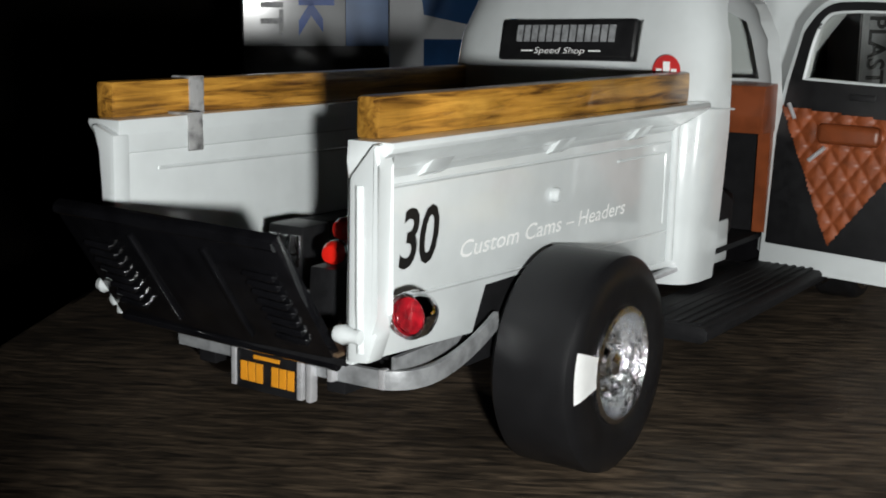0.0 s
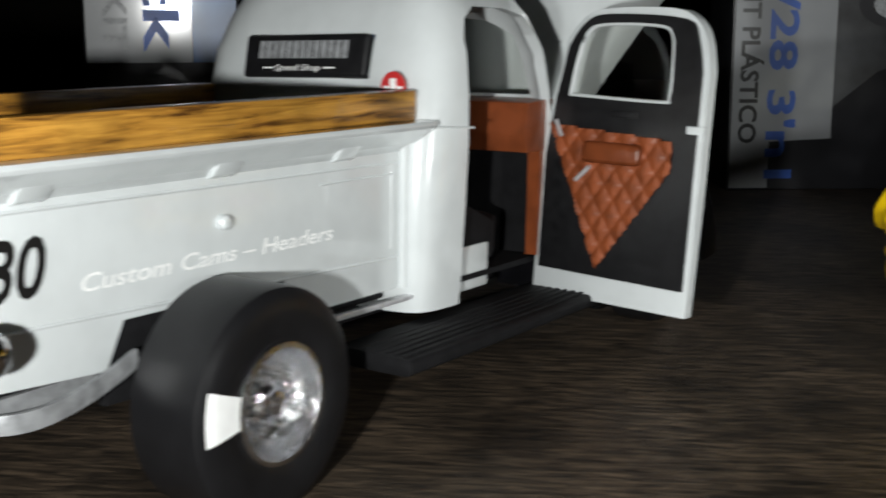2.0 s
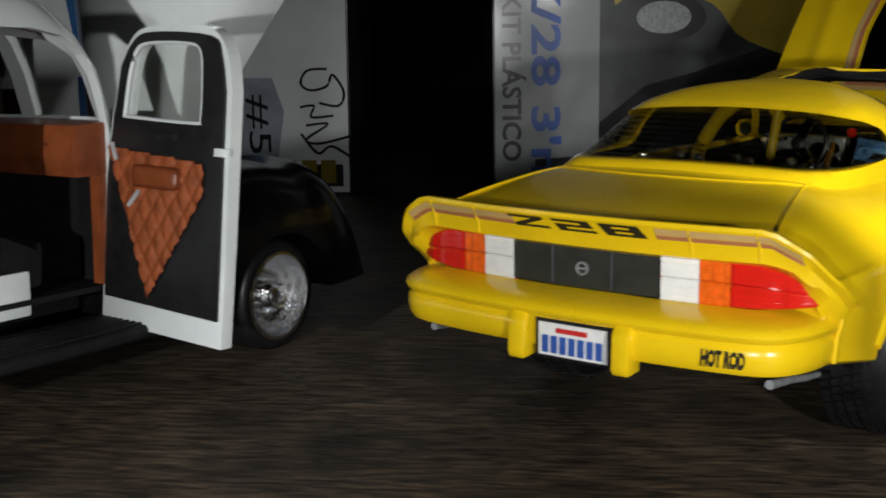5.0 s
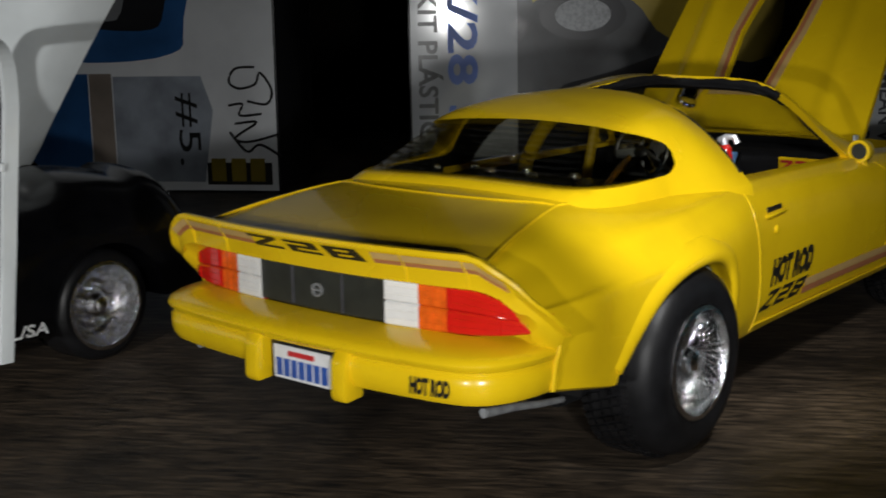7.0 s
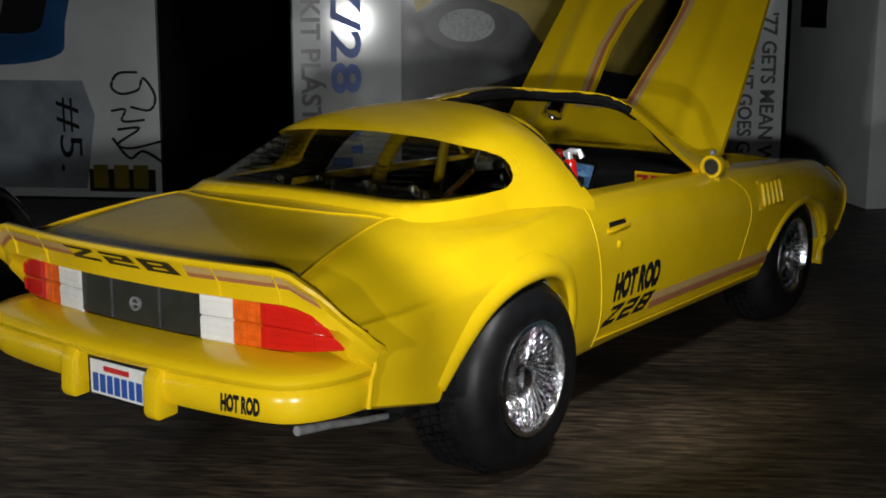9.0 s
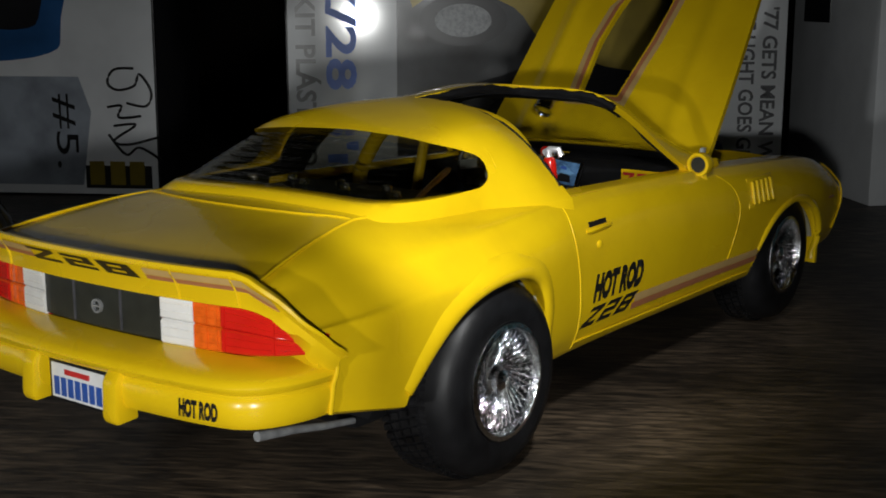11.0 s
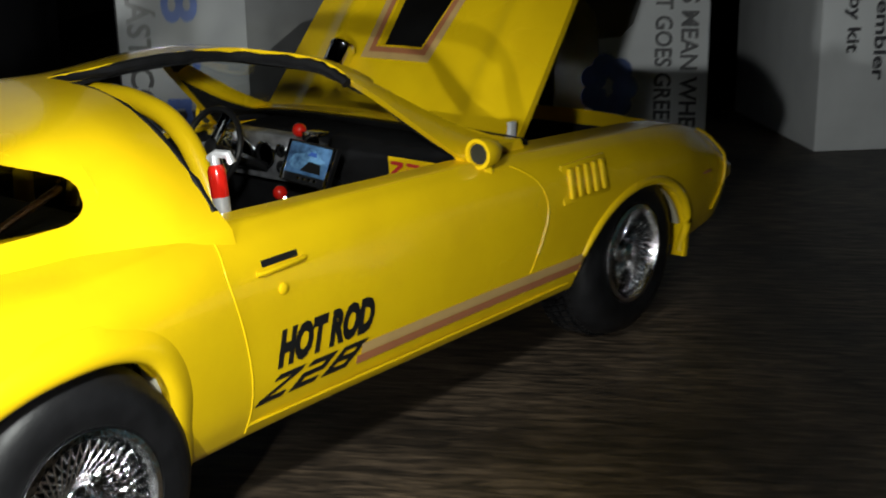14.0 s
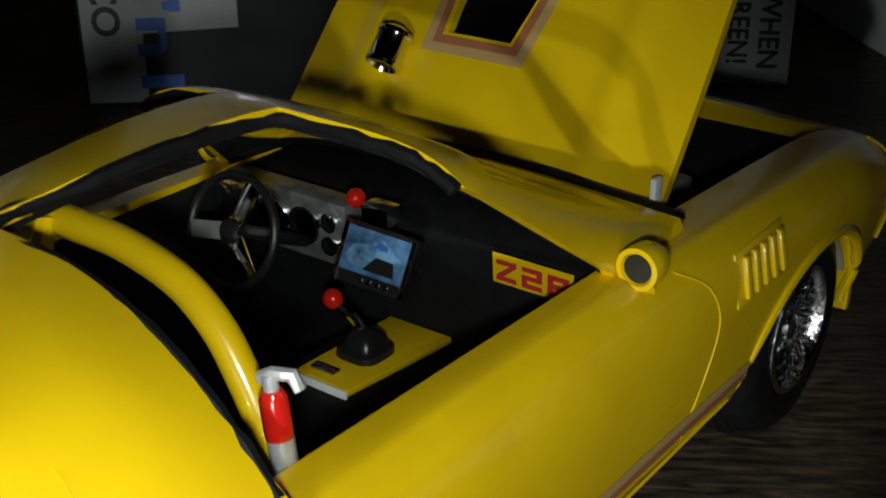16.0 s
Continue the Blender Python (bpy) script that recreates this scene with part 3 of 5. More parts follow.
def side_hole(s):
    return prism(B(), [(24.9, 35.2), (24.5, 37.6), (23.9, 40.6), (23.4, 43), (23.2, 46), (23.2, 60), (55.4, 60), (55.5, 50.4), (57.6, 48.8), (70.6, 38.2), (72.6, 35.2)], "x", -1.2 if s > 0 else -9.0, s * 45)


def rear_hole(grow=0.0):
    g = grow
    top = [(0, 49.5 + g), (9, 49.3 + g), (15, 49.0 + g), (20.2, 48.2 + g), (22.6, 46.7 + g), (24.0 + g, 44.4 + g), (24.5 + g, 42.6)]
    low = [(24.0 + g, 41.6 - g), (21.2, 41.7 - g), (10, 41.95 - g), (0, 42.05 - g)]
    half = top + low
    c = smooth_line([(-a, b) for a, b in half[::-1]] + half[1:-1] + [(0, 42.05 - g)], 4)[:-1]
    return prism(B(), [(p[0], p[1]) for p in c], "y", -22, 14)


def front_hole(grow=0.0):
    g = grow
    return prism(B(), [(-21.8 - g, 40.0 - g), (21.8 + g, 40.0 - g), (19.6 + g, 49.6 + g), (12, 50.9 + g), (0, 51.4 + g), (-12, 50.9 + g), (-19.6 - g, 49.6 + g)], "y", 58.2, 100)


roof = carve(cabin(0), [cabin(1.3, 1.2, 4.0), side_hole(1), side_hole(-1), rear_hole(), front_hole()])
lining = carve(cabin(1.35, 1.25, 0), [cabin(1.8, 1.8, 4.0), side_hole(1), side_hole(-1), rear_hole(0.3), front_hole(0.3)])
part("roof_lining", lining, MATT, coupe, "matt black roof lining")
part("roof", roof, YELLOW, coupe, "yellow roof with open panels either side of a centre bar")
def roof_z(u, v):
    h, b, p = (float(np.interp(v, [q[0] for q in CAB], [q[k] for q in CAB])) for k in (1, 2, 3))
    return 38.6 + (h - 38.6) * (1 - min(1, abs(u) / b) ** p)


for s in (1, -1):
    inner = -1.2 if s > 0 else -9.0
    pts = [(s * 28.0, 23.4), (s * 24, 23.4), (s * 18, 23.4), (s * 12 - 2, 23.4), (inner + s * 0.3, 23.6), (inner + s * 0.2, 32), (inner + s * 0.2, 44), (inner + s * 0.3, 55.1), (s * 10, 55.2), (s * 15, 55.2), (s * 19.6, 55.0)]
    line = [p for p in smooth_line(pts, 5)]
    part("edge_trim", tube(B(), [(p[0], p[1], roof_z(p[0], p[1]) - 0.85 + 0.3 * random.random()) for p in line], [0.5 + 0.32 * random.random() for p in line], 7), MATT, coupe, "black brushed paint along the roof opening")
gl = carve(cabin(0.4, 0.4), [cabin(0.8, 0.8, 4.0)])
gl = carve(gl, [rear_hole(0.5)], "INTERSECT")
part("rear_window", gl, TINT, coupe, "clear rear window")
gl = carve(cabin(0.4, 0.4), [cabin(0.8, 0.8, 4.0)])
gl = carve(gl, [front_hole(0.5)], "INTERSECT")
rg = part("windscreen", gl, GLASS, coupe, "clear windscreen")
rg.visible_shadow = False

# raised lip over the rear window
lip = []
for u, z in smooth_line([(-24.6, 45.0), (-23.2, 47.2), (-20.4, 48.8), (-15, 49.6), (-9, 49.9), (0, 50.1), (9, 49.9), (15, 49.6), (20.4, 48.8), (23.2, 47.2), (24.6, 45.0)], 5):
    v = min((0.25 * k for k in range(-56, 44)), key=lambda q: abs(roof_z(u, q) - z))
    lip.append((u, v, z - 0.4))
part("window_lip", tube(B(), lip, [0.45 * min(1.0, max(0.05, (21.5 - abs(p[0])) / 3)) for p in lip], 8), YELLOW, coupe)

# tail: bumper, lamps, spoiler
bp = smooth_line([(-33.5, -36.8), (-33.2, -40.4), (-32.1, -44.2), (-30.0, -47.4), (-26.6, -49.2), (-20, -50.3), (-12, -51.0), (0, -51.4), (12, -51.0), (20, -50.3), (26.6, -49.2), (30.0, -47.4), (32.1, -44.2), (33.2, -40.4), (33.5, -36.8)], 6)
bumper = carve(sweep(B(), [(p[0], p[1]) for p in bp], [(-4.5, 19.9), (-1.8, 19.5), (-0.8, 19.8), (-0.25, 20.6), (0.0, 22.0), (-0.05, 23.2), (-0.4, 23.7), (-0.35, 24.1), (0.2, 24.6), (0.35, 25.1), (0.15, 25.6), (-0.6, 26.1), (-3.0, 26.8), (-6.2, 27.3)]), [box(B(), (-5.6, -60, 10), (8.0, -49.4, 24.0))])
part("rear_bumper", bumper, YELLOW, coupe, "yellow moulded rear bumper")
for u in (-7.0, 9.7):
    part("bumper_guard", prism(B(), [(-48.5, 17.9), (-51.9, 17.7), (-52.3, 18.6), (-52.1, 23.2), (-51.0, 24.8), (-48.5, 24.9)], "x", u - 1.3, u + 1.3, 0.5), YELLOW, coupe)
for s in (1, -1):
    part("bumper_seam", tube(B(), [(s * 33.95, -36.2, 28.0), (s * 34.0, -36.6, 25.2), (s * 33.6, -36.8, 23.8), (s * 33.4, -37.2, 20.0)], 0.32, 8), YELLOW, coupe)


def on_tail(u, z, out=0.0):
    return (u, -45.0 + tail(u) - out, z)


def tail_block(u0, u1, za0, zb0, za1, zb1, out, bevel=0.25, n=8):
    rings = []
    for k in range(n + 1):
        t = k / n
        u = u0 + (u1 - u0) * t
        za, zb = za0 + (za1 - za0) * t, zb0 + (zb1 - zb0) * t
        y0 = on_tail(u, 0)[1]
        rings.append([(u, y0 + 1.5, za), (u, y0 - out + 0.3, za), (u, y0 - out, za + 0.3), (u, y0 - out, zb - 0.3), (u, y0 - out + 0.3, zb), (u, y0 + 1.5, zb)])
    return loft(B(), rings)


part("lamp_panel", tail_block(-12.2, 11.6, 27.4, 33.8, 27.4, 33.8, 0.5), GRILL, coupe, "dark panel between the tail lamps")
for u in (-5.0, 4.6):
    part("panel_rib", box(B(), (u - 0.1, -45.68, 27.8), (u + 0.1, -45.2, 33.4)), DARKINK, coupe)
part("badge", lathe(B(), [(0.72, -0.2), (0.98, -0.2), (0.98, 0.25), (0.72, 0.25), (0.72, -0.2)], "y", 20, (0, -45.7, 30.4), caps=False), STEEL, coupe, "round grey badge")
part("badge_bar", box(B(), (-0.75, -45.95, 30.3), (0.75, -45.5, 30.55)), STEEL, coupe)
def lamp_low(u):
    return 27.3 + 0.9 * max(0, (abs(u) - 24) / 10.4) ** 1.3


def lamp_high(u):
    return 33.8 - 1.0 * max(0, (abs(u) - 17) / 17) - 3.2 * max(0, (abs(u) - 24) / 10.4) ** 1.6


def lamp_block(u0, u1, q0, q1, out, grow=0.0):
    rings = []
    for k in range(11):
        u = u0 + (u1 - u0) * k / 10
        a, b = lamp_low(u) - grow, lamp_high(u) + grow
        za, zb = a + (b - a) * q0, a + (b - a) * q1
        y0 = on_tail(u, 0)[1]
        e = min(0.25, (zb - za) * 0.3)
        rings.append([(u, y0 + 1.5, za), (u, y0 - out + e, za), (u, y0 - out, za + e), (u, y0 - out, zb - e), (u, y0 - out + e, zb), (u, y0 + 1.5, zb)])
    return loft(B(), rings)


for s in (1, -1):
    lamp = part("tail_lamp", lamp_block(s * 11.8, s * 33.2, 0, 1, 0.3, 0.1), REDINK, coupe, "three-colour tail lamp")
    for u0, u1, m, lab in ((12.1, 17.4, CLEAR, "white lens"), (17.5, 21.6, ORANGE, "orange lens"), (21.7, 33.3, RED, "red lens")):
        for k in range(2):
            lens = part("lens", lamp_block(s * u0, s * u1, k / 2 + 0.004, (k + 1) / 2 - 0.004, 0.9), m, lamp, lab)
            for q in range(1, 3):
                part("lens_rib", lamp_block(s * (u0 + 0.1), s * (u1 - 0.1), k / 2 + q / 6 - 0.012, k / 2 + q / 6 + 0.012, 1.02), m, lens)
            if m is not CLEAR:
                for u in ((u0 + u1) / 2, u1 - 0.5) if m is ORANGE else (u0 + 0.5, u0 + 7.2):
                    part("lens_rib", lamp_block(s * (u - 0.14), s * (u + 0.14), k / 2 + 0.03, (k + 1) / 2 - 0.03, 1.1), m, lens)

sp = smooth_line([(-34.7, -37.0), (-34.5, -39.0), (-33.2, -42.0), (-28.4, -44.6), (-14, -46.8), (0, -47.4), (14, -46.8), (28.4, -44.6), (33.2, -42.0), (34.5, -39.0), (34.7, -37.0)], 6)
rings = []
for i, p in enumerate(sp):
    a, b = sp[max(i - 1, 0)], sp[min(i + 1, len(sp) - 1)]
    d = (b - a).normalized()
    o = Vector((d.y, -d.x))
    drop = max(0, abs(p[0]) - 27.6)
    wrap = max(0, p[1] + 43.5) if abs(p[0]) > 30 else 0
    zt = 38.6 - 0.55 * drop - 0.03 * drop * drop - 0.75 * wrap
    zl = 33.9 - 0.35 * drop - 0.75 * wrap
    back = -5.5 if abs(p[0]) < 27 else -5.5 + 3.2 * min(1, (abs(p[0]) - 27) / 6)
    prof = [(back, zl - 2), (0.0, zl), (0.35, zl + 0.45 * (zt - zl)), (1.7, zt - 0.55), (1.65, zt), (1.1, zt + 0.15), (0.45, zt - 0.05), (-0.1, 0), (back, 0)]
    ring = []
    for q, z in prof:
        x, y = p[0] + o.x * q, p[1] + o.y * q
        if z == 0:
            z = min(zt - 1.2, deck_top(x, max(y, -44.5)) + (0.1 if q > back else -0.5))
        ring.append((x, y, z))
    rings.append(ring)
part("rear_spoiler", loft(B(), rings), YELLOW, coupe, "yellow wrap-round ducktail spoiler")


def on_spoiler(x, z, out=0.12):
    """On the sloping rear face of the spoiler."""
    best = min(sp, key=lambda q: abs(q[0] - x))
    i = sp.index(best)
    a, b = sp[max(i - 1, 0)], sp[min(i + 1, len(sp) - 1)]
    y = float(np.interp(x, [a[0], best[0], b[0]] if a[0] < best[0] < b[0] else [best[0] - 1, best[0], best[0] + 1], [a[1], best[1], b[1]] if a[0] < best[0] < b[0] else [best[1]] * 3))
    drop = max(0, abs(x) - 27.6)
    zt, zl = 38.6 - 0.55 * drop - 0.03 * drop * drop, 33.9 - 0.3 * drop
    f = (z - zl) / (zt - zl)
    off = 0.35 * f / 0.45 if f < 0.45 else min(1.7, 0.35 + (f - 0.45) / 0.433 * 1.35)
    return (x, y - off - out, z)


for u0, u1 in ((-31.6, -10.0), (12.6, 31.6)):
    for z0, z1, m in ((36.75, 37.7, TAN), (36.1, 36.7, ROSE)):
        part("stripe", warp(rect(u0, z0, u1, z1, 9), lambda x, y, z: on_spoiler(x, y - 0.55 * max(0, abs(x) - 27.6))), m, coupe)
part("lettering", warp(block_z28(), lambda x, y, z: on_spoiler(-9.6 + x * 6.0 - y * 1.2, 36.0 + y * 1.75, 0.2)), INK, coupe, "black Z28 lettering")
for u in (17.2, 26.2, -17.2, -26.2):
    part("spoiler_seam", tube(B(), [on_spoiler(u, z, 0.0) for z in (34.0, 35.2, 36.4, 37.4, 38.2)], 0.2, 6), YELLOW, coupe)

# number plate with its letters as bars
plate = part("number_plate", box(B(), (-4.9, -50.2, 18.0), (7.5, -49.2, 23.8), 0.2), BLACK, coupe, "white number plate in a black frame")
part("plate_face", box(B(), (-4.2, -50.35, 18.5), (6.8, -50.0, 23.2)), CLEAR, plate)
for k in range(7):
    part("plate_bar", box(B(), (-3.6 + 1.45 * k, -50.5, 18.9), (-2.6 + 1.45 * k, -50.3, 21.4)), BLUEINK, plate)
part("plate_bar", box(B(), (-1.3, -50.5, 21.9), (3.7, -50.3, 22.6)), REDINK, plate, "red bar of lettering")

# decals on the right side
def on_side(v, z, out=0.13):
    return (side(v, z) + out, v, z)


bm, wd = lettering("HOT ROD", 4.2, 0.28, 1.0, 0.068)
part("lettering", warp(bm, lambda x, y, z: on_side(28.4 + x * 17.4 / wd, 21.3 + y)), INK, coupe, "black HOT ROD lettering")
part("lettering", warp(block_z28(), lambda x, y, z: on_side(24.6 + x * 4.6 + y * 4.2, 17.2 + y * 2.9)), INK, coupe, "black slanted Z28 lettering")
part("stripe", warp(rect(43.6, 18.1, 94.4, 19.5, 20), lambda x, y, z: on_side(x, y)), TAN, coupe)
part("stripe", warp(rect(42.8, 16.9, 94.4, 18.05, 20), lambda x, y, z: on_side(x, y)), ROSE, coupe)
bm, wd = lettering("HOT ROD", 2.1, 0.1, 1.0, 0.06)
part("lettering", warp(bm, lambda x, y, z: (20.6 + x * 5.8 / wd, -50.36 + (x * 5.8 / wd) * 0.17, 20.9 + y)), INK, coupe, "small black HOT ROD lettering")

# seams, handle, vent, mirror
def seam(pts, r=0.16):
    part("panel_seam", tube(B(), [on_side(v, z, 0.02) for v, z in pts], r, 6), YELLOW, coupe)


seam([tuple(p) for p in smooth_line([(22.0, 38.0), (21.4, 33.6), (23.4, 26), (24.4, 20), (24.0, 14.0)], 6)], 0.13)
seam([tuple(p) for p in smooth_line([(78.0, 36.2), (82.6, 33.2), (84.4, 28.5), (82.4, 23), (80.4, 19), (79.6, 16.6)], 6)], 0.11)
seam([(24, 15.0), (92, 15.0)], 0.2)
seam([tuple(p) for p in smooth_line([(139.5, 31.8), (143.0, 29.6), (145.0, 26), (144.6, 21), (142.0, 16.5)], 6)], 0.22)
bm = B()
tube(bm, [(side(27, 33) + 0.05, 26.0, 33.2), (side(27, 33) + 0.3, 26.6, 33.2), (side(30, 33) + 0.3, 30, 33.3), (side(33, 33) + 0.3, 33.2, 33.4), (side(33, 33) + 0.05, 33.8, 33.4)], 0.34, 8)
handle = part("door_handle", bm, YELLOW, coupe, "yellow door handle")
# no hollow is cut; a black slab carries the slot's shade
part("handle_slot_shade", warp(box(B(), (27.0, 33.7, -0.5), (33.0, 34.5, 0.07), 0.05), lambda v, z, o: on_side(v, z, o)), INK, handle)
part("door_lock", lathe(B(), [(0.7, -0.3), (0.7, 0.25), (0.4, 0.4)], "x", 14, (side(30, 30.6), 29.8, 30.6)), YELLOW, coupe)
part("side_marker", box(B(), (side(136.5, 24) - 0.8, 135.0, 24.5), (side(136.5, 24) + 0.08, 138.2, 25.0), 0.1), ROSE, coupe, "small dull red side marker")
vent = part("fender_vent", warp(box(B(), (88.6, 28.5, -1.2), (101.0, 34.3, 0.22), 0.12), lambda v, z, o: on_side(v + 0.12 * (z - 31), z, o)), YELLOW, coupe, "yellow louvred fender vent")
for k in range(5):
    part("louvre", warp(box(B(), (90.0 + 2.2 * k, 29.2, 0.1), (91.2 + 2.2 * k, 33.7, 0.7), 0.25), lambda v, z, o: on_side(v + 0.12 * (z - 31), z, o)), YELLOW, vent)
for s in (1, -1):
    bm = lathe(B(), [(0.5, 3.0), (1.5, 2.5), (2.1, 1.2), (2.25, -0.4), (2.2, -1.3), (1.7, -1.35), (1.55, -0.9), (0.01, -0.85)], "y", 24, (s * 28.7, 72.6, 38.9))
    mirror = part("door_mirror", bm, YELLOW, coupe, "yellow bullet mirror on a short stalk")
    part("mirror_stalk", tube(B(), [(s * 28.7, 72.8, 38.2), (s * 28.5, 73.4, 35.8)], [1.0, 1.3], 8), YELLOW, mirror)
    part("mirror_glass", lathe(B(), [(1.5, -1.05), (0.01, -1.0)], "y", 18, (s * 28.7, 72.6, 38.9)), GRILL, mirror)

# hood, standing open, shifted on its hinges
HOOD = Matrix.Translation(Vector((-0.008, 0.0920, 0.0358))) @ Matrix.Rotation(radians(50), 4, "X")


def hood_ring(s):
    w = 28.2 - 0.0006 * s * s - 0.02 * s
    n = 64
    out = [(-w + 2 * w * k / n, s, 1.6 * (1 - ((-w + 2 * w * k / n) / w) ** 2) + 0.7 * math.exp(-((abs(-w + 2 * w * k / n) - 18) / 2.2) ** 2)) for k in range(n + 1)]
    return out + [(x, y, z - 1.3) for x, y, z in out[::-1]]


hd = loft(B(), [hood_ring(s) for s in [0, 1, 3] + [6 + 3 * k for k in range(16)]])
hole = prism(B(), [(p[0], p[1]) for p in smooth_line([(-7.2, 15.2), (2.4, 15.2)], 1) + smooth_line([(5.2, 30), (6.6, 42), (5.6, 48.5)], 4) + smooth_line([(-3.2, 48.5), (-6.0, 40), (-7.6, 30)], 4)], "z", -10, 15)
hood = part("hood", carve(hd, [hole]), YELLOW, coupe, "yellow hood raised open with a cut-out scoop")
hood.matrix_local = HOOD


def hood_top(x, y, out=0.1):
    w = 28.2 - 0.0006 * y * y - 0.02 * y
    return (x, y, 1.6 * (1 - (x / w) ** 2) + 0.7 * math.exp(-((abs(x) - 18) / 2.2) ** 2) + out)


def frame_band(pts, a, b):
    """A band round the hood's opening between two offsets."""
    c = Vector((-1, 34))
    bm = B()
    P = [Vector(p) for p in pts]
    inner, outer = [], []
    for p in P:
        d = Vector((math.copysign(1, p.x - c.x) * (1 if abs(p.x - c.x) > 3 else 0), -1 if p.y < 20 else 0))
        inner.append(bm.verts.new(hood_top(*(p + d * a), 0.16)))
        outer.append(bm.verts.new(hood_top(*(p + d * b), 0.16)))
    for i in range(len(P) - 1):
        bm.faces.new((inner[i], inner[i + 1], outer[i + 1], outer[i]))
    return bm


edge = [(-3.4, 48), (-6.0, 40), (-7.6, 30), (-7.5, 24), (-7.2, 15.2), (-2, 15.2), (2.4, 15.2), (4.0, 24), (5.2, 30), (6.6, 42), (6.4, 48)]
part("stripe", frame_band(edge, 0.5, 1.6), ROSE, hood)
part("stripe", frame_band(edge, 1.6, 2.9), TAN, hood)
tach = part("tachometer", lathe(B(), [(0.01, 0.6), (1.7, 0.5), (1.9, 0.0), (2.3, 0.1), (2.4, 0.6), (2.2, 1.0), (2.2, 4.0), (2.4, 4.4), (2.2, 5.0), (1.2, 5.6), (0.01, 5.7)], "y", 22, (-12.8, 8.0, 3.9)), CHROME, hood, "chrome hood tachometer")
part("tachometer_foot", box(B(), (-13.7, 9.4, 0.8), (-11.9, 12.3, 3.0), 0.2), CHROME, tach)

# solid black tube gives the darkness of the open gap behind the hood
part("cowl_gap_shade", tube(B(), [(24.5 * k / 12, 90.2 - 2.6 * (k / 12) ** 2, deck_top(24.5 * k / 12, 90) - 0.5) for k in range(-12, 13)], 1.9, 8), MATT, coupe, "matt black strip for the shaded gap behind the hood")
part("hood_hinge", box(B(), (19.4, 91.0, 35.6), (20.2, 92.6, 39.6), 0.25), PALE, coupe, "white plastic hood hinge")
# engine glimpse
eng = part("engine", box(B(), (-9, 97, 14.2), (9, 125, 27), 1.5), STEEL, coupe)
part("air_cleaner", lathe(B(), [(7.5, 0), (7.8, 0.5), (7.8, 2.6), (7.2, 3.2), (1, 3.4), (0.7, 4.2), (0.01, 4.2)], "z", 32, (0, 108, 27)), CHROME, eng, "chrome air cleaner")
part("carburettor", lathe(B(), [(2.4, 0), (3.0, 0.4), (3.0, 4.4), (2.2, 5.4), (0.01, 5.4)], "z", 20, (15.5, 98, 28)), CHROME, eng)

# cabin fittings
dash = part("dashboard", prism(B(), [(70.6, 16), (70.6, 33.5), (71.6, 36.6), (75, 37.6), (83, 38.0), (83, 16)], "x", -23.4, 23.4, 0.5), MATT, coupe, "matt black dashboard")
clus = part("instrument_panel", box(B(), (-22.6, 67.6, 31.0), (-4.4, 70.8, 38.4), 0.5), DASHMETAL, dash, "brushed metal gauge panel")
for u, z, r in ((-20.0, 34.8, 2.3), (-15.0, 34.8, 2.3), (-10.0, 35.0, 2.1), (-6.4, 36.1, 1.0), (-6.4, 33.4, 1.0)):
    g = part("gauge", lathe(B(), [(r, 0.1), (r, -0.4), (r - 0.3, -0.45), (r - 0.35, 0.2), (0.01, 0.2)], "y", 24, (u, 67.5, z)), BLACK, clus)
    part("gauge_ring", lathe(B(), [(r + 0.1, 0.0), (r + 0.1, -0.45), (r - 0.1, -0.5)], "y", 24, (u, 67.5, z), caps=False), CHROME, clus)
part("gauge_pod", box(B(), (-22.9, 66.4, 32.6), (-16.6, 67.8, 38.2), 0.7), RIMCHROME, clus, "textured chrome gauge pod")
scr = part("screen_housing", box(B(), (-4.1, -0.6, -3.3), (4.1, 0.8, 3.1), 0.25), BLACK, coupe, "tablet screen with a chrome frame")
part("screen_face", box(B(), (-3.6, -0.85, -1.9), (3.6, -0.5, 2.7)), SCREEN, scr, "blue picture on the screen")
part("screen_picture", warp(flat([(-3.3, -0.4), (-2.6, 0.9), (-1.2, 1.2), (-0.2, 2.1), (1.4, 2.0), (2.0, 1.0), (2.9, 0.6), (2.9, -0.6), (1.6, -1.1), (-2.4, -1.2)]), lambda x, y, z: (x, -0.9, y)), SCREENBLUE, scr, "pale blue car on the screen")
part("screen_picture", warp(flat([(-1.0, -1.4), (0.2, 0.2), (2.2, 0.1), (2.6, -1.4)]), lambda x, y, z: (x, -0.94, y)), INK, scr)
part("screen_picture", warp(flat([(-0.4, 1.1), (0.2, 1.7), (1.1, 1.6), (1.3, 1.0)]), lambda x, y, z: (x, -0.94, y)), BLUEINK, scr)
for u in (-3.85, 3.85):
    part("screen_edge", box(B(), (u - 0.28, -1.05, -3.2), (u + 0.28, -0.4, 3.0), 0.12), CHROME, scr)
part("screen_bezel", box(B(), (-3.6, -0.8, -3.1), (3.6, -0.55, -2.0)), BLACK, scr)
for k in range(4):
    part("screen_button", lathe(B(), [(0.25, 0.1), (0.25, -0.3), (0.01, -0.35)], "y", 8, (-0.8 + 0.95 * k, -0.8, -2.5)), CHROME, scr)
scr.matrix_local = Matrix.Translation((0.0029, 0.0642, 0.0356)) @ Matrix.Rotation(radians(14), 4, "Z") @ Matrix.Rotation(radians(-24), 4, "X") @ Matrix.Rotation(radians(8), 4, "Y")
part("screen_arm", tube(B(), [(3, 65, 34), (3, 70, 31)], 0.9, 8), BLACK, scr.parent)
